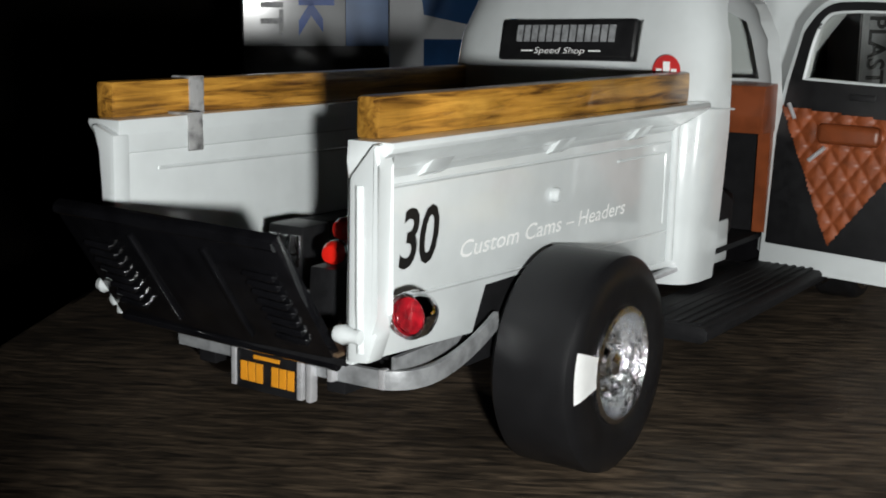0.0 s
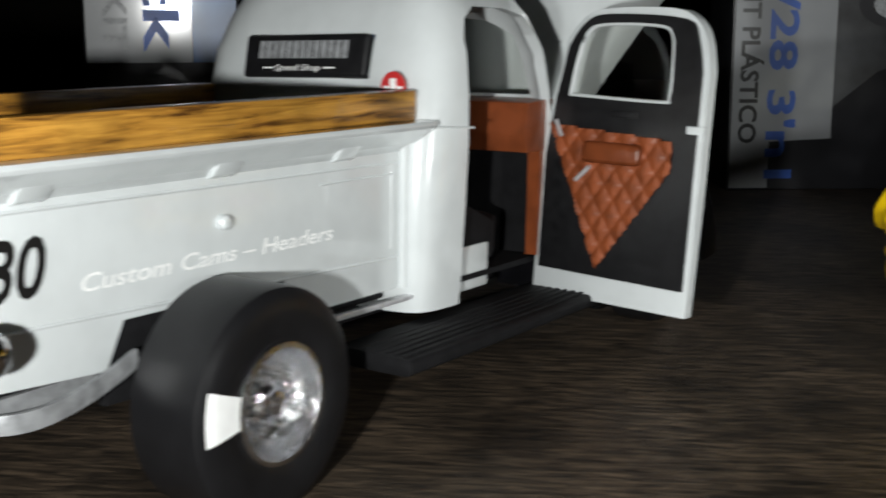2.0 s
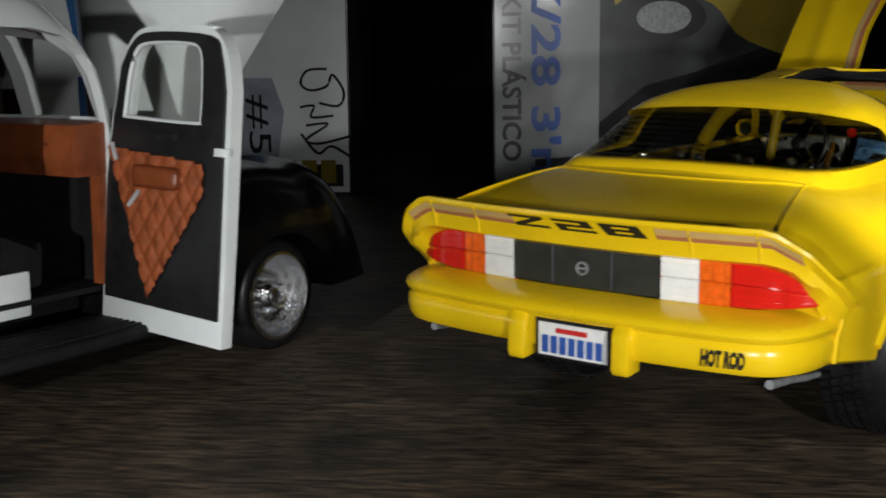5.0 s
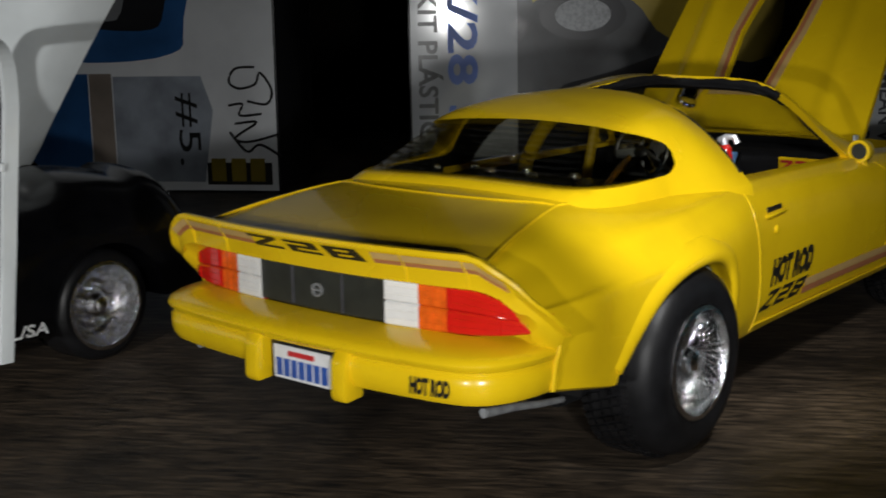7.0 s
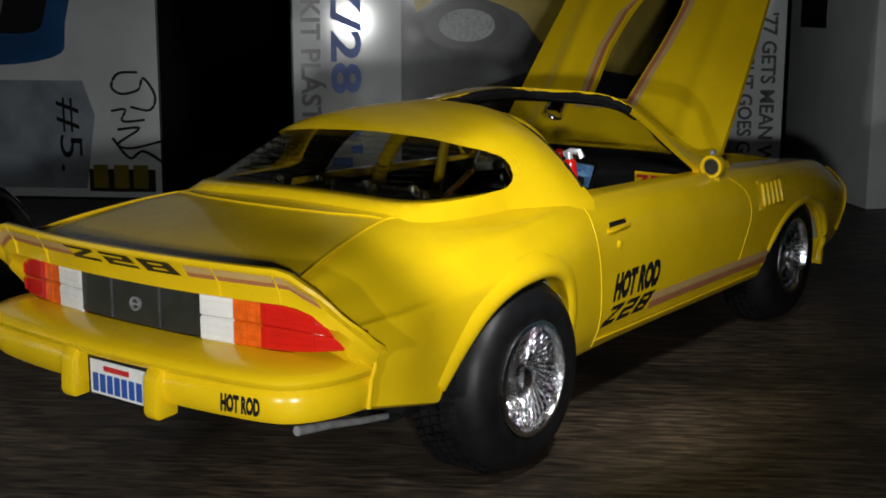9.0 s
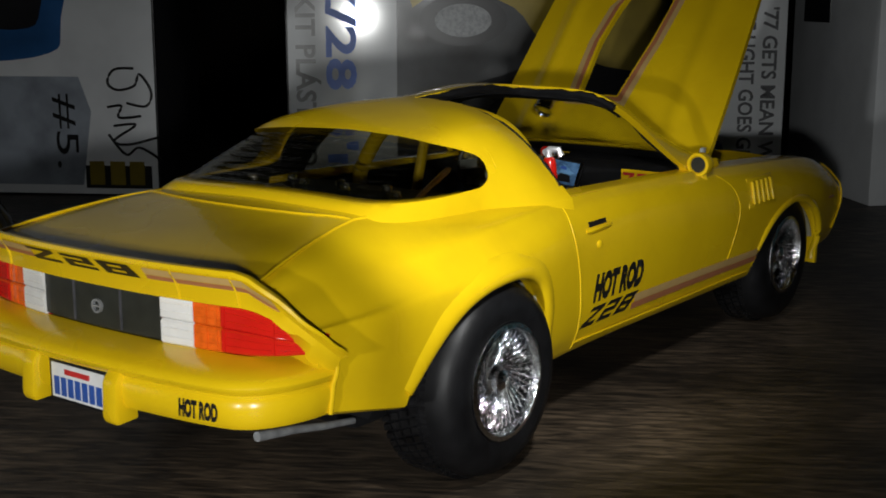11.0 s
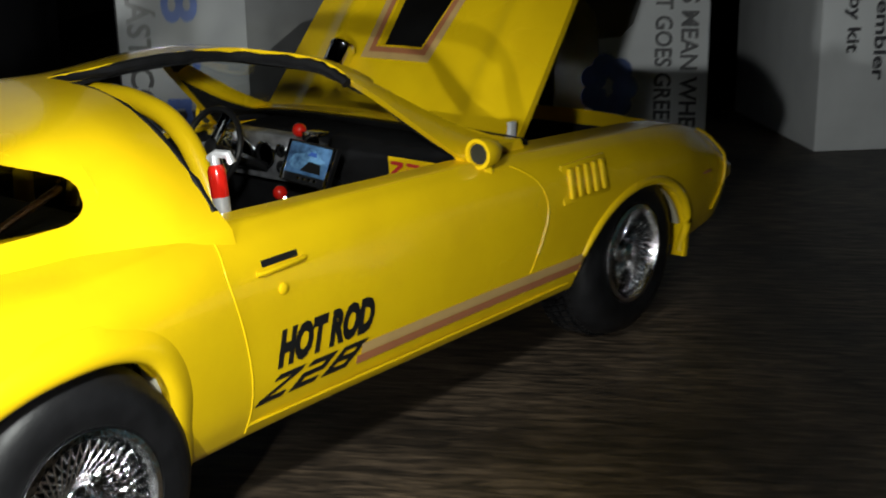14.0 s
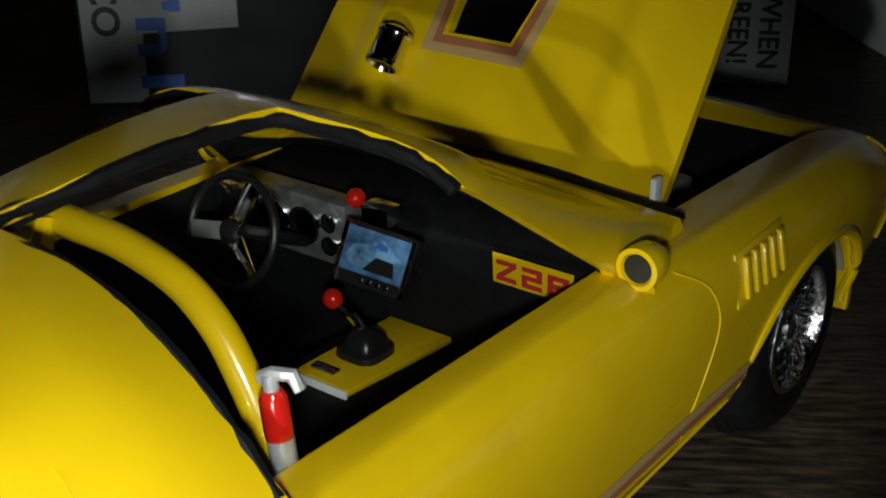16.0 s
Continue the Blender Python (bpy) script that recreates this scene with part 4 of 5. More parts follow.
st = part("steering_wheel", lathe(B(), [(5.9 + 0.5 * math.cos(2 * math.pi * k / 10), 0.5 * math.sin(2 * math.pi * k / 10)) for k in range(11)], "y", 40, caps=False), BLACK, coupe, "black steering wheel with silver spokes")
part("wheel_hub", lathe(B(), [(1.3, 1.0), (1.3, -0.6), (0.8, -0.9), (0.01, -0.9)], "y", 16), BLACK, st)
for k in range(3):
    t = radians((90, 210, 330)[k] + 100)
    bm = box(B(), (1.0, -0.35, -0.95), (5.8, 0.25, 0.95), 0.15)
    bmesh.ops.rotate(bm, cent=(0, 0, 0), matrix=Matrix.Rotation(-t, 3, "Y"), verts=bm.verts)
    part("wheel_spoke", bm, CHROME if k else STEEL, st)
part("steering_column", tube(B(), [(0, 0.6, 0), (0, 12, -1)], 0.8, 8), BLACK, st)
st.matrix_local = Matrix.Translation((-0.0105, 0.0570, 0.0378)) @ Matrix.Rotation(radians(-20), 4, "X")
con = part("console", prism(B(), [(-0.9, 55.4), (6.2, 55.0), (8.0, 70), (-0.4, 70)], "z", 24.8, 25.6, 0.2), YELLOW, coupe, "yellow console plate")
part("tunnel", box(B(), (-3.5, 40, 15.5), (8.5, 70.5, 24.7), 1.2), MATT, coupe)
part("console_switch", box(B(), (0.2, 56.2, 25.5), (3.4, 57.4, 26.0), 0.15), CHROME, con)
part("console_edge", box(B(), (-0.9, 54.6, 24.7), (6.3, 54.98, 25.55), 0.1), PALE, con)
part("shift_boot", loft(B(), [[(2.6 + r * math.copysign(abs(math.cos(2 * math.pi * k / 24)) ** 0.6, math.cos(2 * math.pi * k / 24)), 62.1 + r * math.copysign(abs(math.sin(2 * math.pi * k / 24)) ** 0.6, math.sin(2 * math.pi * k / 24)), z) for k in range(24)] for r, z in ((2.7, 25.5), (2.6, 26.3), (2.1, 26.6), (1.9, 27.4), (1.3, 28.0), (0.7, 28.4))]), BLACK, con)
part("shift_lever", tube(B(), [(2.4, 62.4, 27.4), (1.4, 61.8, 29.4), (-0.2, 61.0, 31.0)], 0.55, 8), CHROME, con)
part("shift_knob", lathe(B(), [(max(0.01, 1.1 * math.sin(math.pi * k / 12)), -1.1 * math.cos(math.pi * k / 12)) for k in range(13)], "z", 16, (-0.5, 60.9, 31.4)), RED, con, "red shift knob")
part("dash_knob", lathe(B(), [(max(0.01, 1.1 * math.sin(math.pi * k / 12)), -1.1 * math.cos(math.pi * k / 12)) for k in range(13)], "x", 16, (-3.4, 68.4, 39.4)), RED, dash, "red dash knob")
part("dash_gauge", box(B(), (-1.8, 67.2, 37.4), (1.8, 69.6, 39.6), 0.3), CHROME, dash)
sticker = part("sticker", warp(rect(13.0, 33.6, 22.6, 37.0), lambda x, y, z: (x, 70.4 - 0.06 * (y - 33.6), y)), YELLOW, dash, "yellow sticker with red Z28 lettering")
part("lettering", warp(block_z28(), lambda x, y, z: (13.6 + x * 2.45, 70.05 - 0.06 * y, 34.1 + y * 2.3)), REDINK, sticker, "red Z28 lettering")

hoop = [(20.2, 36), (19.6, 39.0), (17.6, 42.6), (15.0, 46.0), (11, 48.6), (5, 50.0), (0, 50.2)]
for s in (1, -1):
    pts = smooth_line([(s * 21.0, 30.6, 17)] + [(s * a, 30.6 + 0.05 * (b - 36), b) for a, b in hoop], 6)
    part("roll_cage_hoop", tube(B(), [tuple(p) for p in pts], 1.4, 14), YELLOW, coupe, "yellow roll cage tube")
ext = part("fire_extinguisher", lathe(B(), [(0.01, 0), (1.0, 0.1), (1.1, 0.5), (1.1, 3.4), (0.8, 4.0), (0.01, 4.2)], "z", 18), RED, coupe, "red bottle with silver ends")
part("bottle_neck", lathe(B(), [(0.6, 3.8), (0.6, 5.2), (0.01, 5.3)], "z", 12), SILVER, ext)
part("bottle_valve", tube(B(), [(-0.9, 0, 4.8), (0.3, 0.2, 5.3), (1.5, 0.8, 5.1), (1.9, 1.0, 4.0)], 0.55, 8), SILVER, ext)
part("bottle_base", lathe(B(), [(0.01, -5.2), (0.8, -5.0), (1.0, -3), (1.05, 0.2)], "z", 16), SILVER, ext)
ext.matrix_local = Matrix.Translation((0.0230, 0.0290, 0.0402)) @ Matrix.Rotation(radians(-8), 4, "Y")
for s in (1, -1):
    part("seat", prism(B(), [(30, 16), (50, 16), (51, 21), (36, 22), (31, 33), (27, 33)], "x", s * 12 - 6.5, s * 12 + 6.5, 1.2), MATT, coupe, "matt black bucket seat")
part("roll_cage_brace", tube(B(), [(-3, 30, 51), (-4, 27, 36)], 0.9, 8), YELLOW, coupe)
for u, v in ((-14, -3), (-9, 1), (-4.6, -0.8), (1.5, 1), (5, -2), (11, 1), (16, -3)):
    part("chrome_fitting", lathe(B(), [(0.01, 0.0), (0.9, 0.1), (1.0, 0.5), (0.55, 0.9), (0.55, 2.6), (0.9, 3.0), (0.7, 3.8), (0.01, 4.0)], "z", 12, (u, v, 38.0)), RIMCHROME, coupe)
part("rear_bulkhead", box(B(), (-23.6, -0.6, 34.0), (23.6, 20, 38.0), 0.4), MATT, coupe)
part("braided_hose", tube(B(), [tuple(p) for p in smooth_line([(19.0, -9, 38.9), (17.5, -2, 39.4), (15, 6, 41.0), (13, 14, 43.0)], 6)], 0.5, 8), BRAID, coupe, "copper braided hose")

# wheels and exhaust
for s in (1, -1):
    wheel(coupe, (s * 34.6, -0.6, 15.3), s, 15.3, 12.6, 8.6, False)
    wheel(coupe, (s * 30.2, 112.2, 15.2), s, 15.1, 11.5, 8.2, False)
part("axle", tube(B(), [(-20, 0, 15.6), (20, 0, 15.6)], 1.6, 10), STEEL, coupe)
part("axle", tube(B(), [(-20, 112.2, 15.2), (20, 112.2, 15.2)], 1.6, 10), STEEL, coupe)
part("underbody", box(B(), (-24, -22, 11.5), (24, 138, 14.6), 1), MATT, coupe)
for s in (1, -1):
    part("exhaust_tip", tube(B(), [(s * 27.2, -26, 14.8), (s * 27.6, -32, 15.8), (s * 27.8, -38, 17.0), (s * 27.6, -44.2, 17.8)], [0.45, 0.5, 0.55, 0.65], 12), STEEL, coupe, "grey metal exhaust tip")

# ---- white pickup truck, drawn from its rear axle on the table: u right, v ahead, z up, in millimetres; it sits nose down ----

pickup = thing("model_truck", Matrix.Translation((-0.1135, 0.1345, 0)) @ Matrix.Rotation(radians(4), 4, "Z") @ Matrix.Rotation(radians(-1.6), 4, "X"), "white plastic model pickup truck with an open door and lowered tailgate", "model truck", "model cars")
SLANT = True
PANEL = [(-43.2, 22.4), (-43.2, 46.5), (46.0, 46.5), (46.0, 21.2), (19, 21.2), (16, 27.2), (-14.5, 27.2), (-17.2, 21.0)]
for s in (1, -1):
    wl = 22.0 if s > 0 else 18.2
    side_ob = part("bed_side", prism(B(), PANEL, "x", s * wl, s * (wl + 1), 0.2), WHITE, pickup, "white pickup bed side")
    prof = [(28.8, 48.4), (29.0, 47.8), (28.6, 47.2), (24.2, 44.6), (23.0, 43.4), (22.4, 44.2), (22.2, 46.0), (22.3, 48.4)] if s > 0 else [(23.6, 48.4), (23.8, 47.8), (22.8, 46.6), (19.6, 44.6), (19.0, 43.4), (17.9, 44.0), (17.4, 46.4), (17.4, 48.4)]
    rail = part("bed_rail", prism(B(), [(s * a, b) for a, b in prof], "y", -43.6, 46.2, 0.12), WHITE, side_ob)
    for v in (-28.5, 3.0, 29.0):
        part("stake_pocket", prism(B(), [(s * (wl + 1), 43.0), (s * (wl + 2.2), 43.6), (s * (wl + 5), 47.4), (s * (wl + 1), 47.4)], "y", v - 2.4, v + 2.4, 0.3), WHITE, side_ob)
    post = [(23.4, 44.4), (26.8, 48.3), (27.8, 48.3), (27.6, 46.0), (27.2, 29.0), (27.8, 26.8), (26.6, 23.4), (23.4, 23.0)] if s > 0 else [(-17.2, 46.6), (-21.6, 48.0), (-21.8, 47.0), (-19.4, 44.6), (-19.2, 24.5), (-18.4, 23.6), (-17.2, 24.0)]
    part("rear_post", prism(B(), post, "y", -44.8, -41.8, 0.7), WHITE, side_ob)
    if s > 0:
        part("post_bead", tube(B(), [(25.5, -44.7, 24.6), (25.3, -44.8, 30), (25.1, -44.8, 43.6)], 0.5, 8), WHITE, side_ob)
    part("panel_bead", tube(B(), [(s * (wl + 1), -38.5, 42.4), (s * (wl + 1), 43, 41.8)], 0.28, 6), WHITE, side_ob)
    part("panel_bead", tube(B(), [(s * (wl + 1), -38.5, 28.8), (s * (wl + 1), 44, 26.4)], 0.28, 6), WHITE, side_ob)
    part("panel_bead", tube(B(), [(s * (wl + 1), -38.5, 42.4), (s * (wl + 1), -39.6, 40.6), (s * (wl + 1), -39.6, 30.4), (s * (wl + 1), -38.5, 28.8)], 0.28, 6), WHITE, side_ob)
    part("panel_bead", tube(B(), [(s * wl, -36, 41.5), (s * wl, 43, 40.5)], 0.28, 6), WHITE, side_ob)
    loop = [(42, 28), (42, 38.6), (40.6, 40), (24, 40)]
    part("panel_bead", tube(B(), [(s * (wl + 1), v, z) for v, z in smooth_line(loop, 3)], 0.22, 6), WHITE, side_ob)
    part("front_post", tube(B(), [(s * (wl + 1.2), 45.0, 21.2), (s * (wl + 1.2), 45.0, 45.0)], 0.8, 14), WHITE, side_ob)
    if s > 0:
        part("filler_cap", lathe(B(), [(1.05, 0.0), (1.05, 0.8), (0.7, 1.2), (0.01, 1.25)], "x", 16, (23.0, 3.4, 37.1)), WHITE, side_ob)
    part("inner_tub", prism(B(), [(-18, 19), (-16, 27), (-12, 31), (14, 31), (19, 26), (20, 19)], "x", s * 15.0 if s > 0 else -18.1, s * 21.9 if s > 0 else -12, 0.3), MATT, pickup)
    board = tagged(part("rail_board", box(B(), (s * 23.2 - 1.7, -41.2, 48.3), (s * 23.2 + 1.7, 46.2, 53.2), 0.6), OAK, pickup, "varnished oak rail board"))
    if s > 0:
        mount = part("lamp_housing", lathe(B(), [(0.6, 2.8), (2.2, 1.8), (2.8, 0.3), (2.8, -1.4), (2.6, -1.7), (2.3, -1.5), (2.2, 0.3)], "y", 28, (28.6, -38.4, 28.4)), CHROME, pickup, "chrome tail lamp with a red lens")
        part("lamp_lens", lathe(B(), [(2.2, 0.3), (2.2, -0.9), (1.6, -1.3), (0.01, -1.5)], "y", 22, (28.6, -38.4, 28.4)), RUBY, mount, "round dark red lens")
        part("lamp_bracket", box(B(), (22.9, -38.6, 27.2), (28.0, -36.6, 29.6), 0.4), CHROME, mount)
    if s < 0:
        part("gate_knob", lathe(B(), [(0.01, -1.2), (0.9, -0.9), (1.1, 0), (0.7, 0.9), (0.01, 1.0)], "x", 14, (-18.6, -45.6, 26.8)), WHITE, side_ob)
    if s > 0:
        part("gate_knob", lathe(B(), [(0.01, -1.5), (1.0, -1.2), (1.2, 0), (0.8, 1.0), (0.8, 2.2), (0.01, 2.3)], "x", 14, (24.2, -46.0, 26.8)), WHITE, side_ob)
strap = part("strap", box(B(), (-25.2, -27.0, 48.0), (-21.2, -24.2, 53.5), 0.12), TAPE, pickup, "strip of silver tape over the board")
part("strap_end", prism(B(), [(-21.4, 48.3), (-21.4, 48.75), (-17.1, 48.7), (-16.9, 43.6), (-17.25, 43.4), (-17.35, 48.35)], "y", -31.2, -28.5, 0.06), TAPE, strap)
bed = part("bed_floor", box(B(), (-18.1, -43, 22.0), (21.8, 45.6, 22.8)), MATT, pickup)
for k in range(8):
    part("plank", box(B(), (-17.0 + 4.75 * k, -43, 22.8), (-12.7 + 4.75 * k, 45.4, 23.3), 0.1), PLANK, bed)
part("bed_front", box(B(), (-18.1, 45.2, 22), (21.8, 46.0, 46)), WHITE, pickup)

# tailgate, hanging half open
SLANT = False
gate = part("tailgate", box(B(), (-18.8, -0.7, 0), (18.8, 0.7, 20.4), 0.35), GLOSSBLACK, pickup, "black louvred tailgate hanging half open")
gate.matrix_local = Matrix.Translation((0.0012, -0.0402, 0.0212)) @ Matrix.Rotation(radians(-2.4), 4, "Z") @ Matrix.Rotation(radians(34), 4, "X")
for u in (-6.3, 6.3):
    part("gate_rib", box(B(), (u - 0.35, -1.15, 3), (u + 0.35, -0.5, 17.4), 0.2), GLOSSBLACK, gate)
for u in (-13.8, 13.8):
    for k in range(8):
        z = 4.6 + 1.45 * k
        part("louvre", tube(B(), [(u - 2.6, -0.75, z), (u - 2.2, -0.95, z), (u + 1.9, -1.15, z), (u + 2.5, -1.1, z), (u + 2.8, -0.75, z)], [0.1, 0.4, 0.5, 0.45, 0.1], 8), GLOSSBLACK, gate)
for z in (0.6, 19.6):
    part("gate_edge", tube(B(), [(-18.6, -0.4, z), (18.6, -0.4, z)], 0.75, 8), GLOSSBLACK, gate)

SLANT = True
# load bed clutter
BOTTLE = [(0.01, -3.4), (1.1, -3.2), (1.5, -2.6), (1.5, 2.6), (1.0, 3.4), (0.6, 3.6), (0.6, 4.6), (0.01, 4.7)]
for at, tilt in (((9.2, -29.0, 32.2), 14), ((10.8, -27.6, 35.2), -10)):
    bm = lathe(B(), BOTTLE, "y", 18)
    bmesh.ops.rotate(bm, cent=(0, 0, 0), matrix=Matrix.Rotation(radians(tilt), 3, "Z"), verts=bm.verts)
    bottle = part("gas_bottle", shift(bm, *at), RED, pickup, "red gas bottle in the bed")
    bm = lathe(B(), [(1.56, -1.5), (1.62, -1.3), (1.62, -0.9), (1.56, -0.7)], "y", 18, caps=False)
    bmesh.ops.rotate(bm, cent=(0, 0, 0), matrix=Matrix.Rotation(radians(tilt), 3, "Z"), verts=bm.verts)
    part("bottle_strap", shift(bm, *at), CHROME, bottle, "thin chrome strap")
part("bottle_rack", prism(B(), [(-33.5, 23.3), (-25, 23.3), (-25.6, 30.6), (-33, 30.6)], "x", 7.4, 11.6, 0.4), BLACK, pickup, "black bottle rack")
battery = part("battery_box", box(B(), (-9.4, -23.0, 23.3), (-2.6, -17.0, 33.2), 0.5), BLACK, pickup, "black battery with a chrome face")
for k in range(3):
    part("battery_plate", box(B(), (-9.0 + 2.1 * k, -23.5, 25.0 + 1.2 * k), (-7.3 + 2.1 * k, -22.8, 32.0), 0.3), RIMCHROME, battery)
part("fuel_pump", lathe(B(), [(0.01, -2.4), (1.3, -2.2), (1.5, -1.6), (1.5, 1.6), (1.1, 2.2), (0.6, 2.4), (0.6, 3.2), (0.01, 3.3)], "x", 16, (3.0, -30.5, 25.2)), RIMCHROME, pickup, "small chrome fuel pump")
part("fuel_cell", box(B(), (-14, -10, 23.3), (6, 12, 29), 1.0), CHROME, pickup, "chrome fuel tank")
for pts in ([(-3, -24, 26), (0, -27, 24.6), (3, -31, 24.2), (9, -31, 24.4), (14, -34, 24.0)], [(-6, -24, 25), (-4, -29, 24.2), (2, -33, 24.4), (8, -36, 24.0)], [(6, -14, 24.2), (9, -22, 25.4), (13, -27, 24.6), (15, -33, 24.0)]):
    part("fuel_line", tube(B(), [tuple(p) for p in smooth_line(pts, 5)], 0.42, 6), CHROME, pickup)
part("bumper_bracket", prism(B(), [(-33.4, 17.8), (-33.4, 21.0), (-18.0, 21.0), (-15.0, 25.6), (-11.5, 25.6), (-19.5, 19.6)], "x", 21.4, 22.0, 0.15), STEEL, pickup, "grey bumper bracket plate")

# rear bumper with its plate
bpath = smooth_line([(-15.5, -34.7), (-8, -34.8), (0, -34.8), (17.5, -34.6), (22.4, -33.4), (24.6, -29), (25.0, -22), (24.6, -14)], 6)
bm = sweep(B(), [(p[0], p[1]) for p in bpath], [(-0.4, 17.0), (0.35, 17.0), (0.5, 18.2), (0.35, 19.4), (-0.4, 19.4)])
warp(bm, lambda x, y, z: (x, y, z + 0.03 * max(0, y + 32) ** 1.7))
bump = part("rear_bumper", bm, STEEL, pickup, "grey bar rear bumper")
for u in (-3.6, 8.4, 10.0, 13.6, 20.9):
    part("bumper_guard", box(B(), (u - 0.45, -36.2 if u < 20 else -34.9, 13.6 if u < 11 else 17.0), (u + 0.45, -34.8 if u < 20 else -33.6, 19.8 if u < 11 else 19.6), 0.2), SILVER, bump)
tp = part("number_plate", box(B(), (-3.2, -36.0, 13.4), (8.0, -35.3, 19.2), 0.15), BLACK, bump, "black number plate")
for k in range(7):
    if k != 3:
        part("plate_bar", box(B(), (-2.2 + 1.42 * k, -36.2, 14.6), (-1.1 + 1.42 * k, -35.95, 17.2)), OCHREINK, tp)
part("plate_bar", box(B(), (0.2, -36.2, 17.8), (4.8, -35.95, 18.3)), OCHREINK, tp)

# chassis
for u in (-12, 12):
    part("chassis_rail", box(B(), (u - 1.6, -33, 14.5), (u + 1.6, 135, 19), 0.3), MATT, pickup)
part("underbody", box(B(), (-20, -30, 19.2), (20, 44, 21.8), 0.3), MATT, pickup)
for s in (1, -1):
    part("hub_shroud", box(B(), (s * 20.5, -17, 16.2) if s > 0 else (-22.2, -17, 16.2), (s * 22.2, 18, 26.9) if s > 0 else (-20.5, 18, 26.9), 0.3), MATT, pickup)
part("axle", tube(B(), [(-26, 0, 16.2), (26, 0, 16.2)], 1.8, 10), MATT, pickup)

# cab
CABR = [(16.8, 45.0, 91, 26.9), (22, 44.4, 91, 27.3), (34, 44.2, 91.5, 27.9), (44, 44.6, 91.4, 28.3), (52, 46.0, 90.4, 28.2), (59, 47.6, 88.4, 27.6), (65, 49.4, 85.6, 25.8), (70, 52, 81, 22.6), (74, 55.5, 74, 17.6), (76, 60, 68, 10)]


def cab_solid(off, top=0.0, low=0.0):
    rings = []
    for i, (z, va, vb, hw) in enumerate(CABR):
        n = (9, 9, 8, 7, 6, 6, 5, 5, 5, 5)[i]
        c, hl, w = (va + vb) / 2, (vb - va) / 2 - off, hw - off
        ring = []
        for k in range(80):
            t = 2 * math.pi * k / 80
            cu, cv = math.cos(t), math.sin(t)
            ring.append((w * math.copysign(abs(cu) ** (2 / n), cu), c + hl * math.copysign(abs(cv) ** (2 / n), cv), z - top * i / 9 - (low if i == 0 else 0)))
        rings.append(ring)
    return loft(B(), rings)


DOOR = [(56.6, 10), (56.8, 61.0), (58.4, 64.6), (62.0, 66.4), (72, 66.2), (78.5, 64.8), (82.6, 61.4), (85.2, 56.0), (86.2, 49.0), (86.0, 10)]
opening = prism(B(), DOOR, "x", 12, 45)
win_l = prism(B(), [(60.5, 48), (61, 62), (64, 64), (72, 63), (78, 58), (83, 49)], "x", -45, -12)
shield = [prism(B(), [(a * 2.2, 50.5), (a * 21.5, 50.5), (a * 19.5, 61.5), (a * 14, 64.2), (a * 2.2, 65.4)], "y", 78, 110) for a in (1, -1)]
back = prism(B(), [(-14.4, 54.6), (14.4, 54.6), (14.4, 61.8), (-14.4, 61.8)], "y", 30, 60)
cab = part("cab", carve(cab_solid(0), [cab_solid(1.4, 1.4, 4), opening, win_l, back] + shield), WHITE, pickup, "white rounded pickup cab")
ws = carve(carve(cab_solid(0.5), [cab_solid(0.95, 0, 4)]), [join(*[prism(B(), [(a * 1.9, 50.2), (a * 22.0, 50.2), (a * 20.0, 61.8), (a * 14, 64.6), (a * 1.9, 65.8)], "y", 78, 110) for a in (1, -1)])], "INTERSECT")
wsg = part("windscreen", ws, GLASS, pickup, "clear split windscreen")
wsg.visible_shadow = False
part("pillar_seam", tube(B(), [(p[0], p[1], p[2]) for p in [(27.2, 47.2, 47.2), (28.35, 51, 47.0), (28.4, 58, 46.6)]], 0.22, 6), WHITE, pickup)
rw = part("rear_window", box(B(), (-15.2, 45.0, 53.9), (15.2, 47.4, 62.4), 1.0, 3), BLACK, pickup, "black rear window panel with grey shop lettering")
rw.matrix_local = Matrix.Translation((0, 0.0475, 0.0535)) @ Matrix.Rotation(radians(-11), 4, "X") @ Matrix.Diagonal((0.93, 1, 0.88, 1)) @ Matrix.Translation((-0.0003, -0.0468, -0.0527))
part("lettering", join(*[box(B(), (-11.0 + 1.72 * k, 44.85, 57.6), (-9.7 + 1.72 * k, 45.05, 61.0)) for k in range(13)]), GREYINK, rw, "grey bars of lettering")
bm, wd = lettering("Speed Shop", 1.3, 0.2)
part("lettering", warp(bm, lambda x, y, z: (-6.6 + x * 11.4 / wd, 44.9, 55.2 + y)), PALE, rw, "white Speed Shop lettering")
for u in (-9.6, 5.6):
    part("lettering", box(B(), (u, 44.85, 55.6), (u + 2.6, 45.05, 55.9)), PALE, rw)
badge = part("sticker", lathe(B(), [(0.01, 0.1), (2.55, 0.1), (2.6, 0.0)], "y", 28, (20.8, 45.15, 53.4)), REDINK, pickup, "round red and white sticker")
part("sticker_mark", join(box(B(), (18.9, 44.95, 52.3), (19.9, 45.12, 53.7)), box(B(), (20.2, 44.95, 52.5), (21.4, 45.12, 54.9)), box(B(), (21.7, 44.95, 52.3), (22.7, 45.12, 53.7))), PALE, badge, "white shapes")

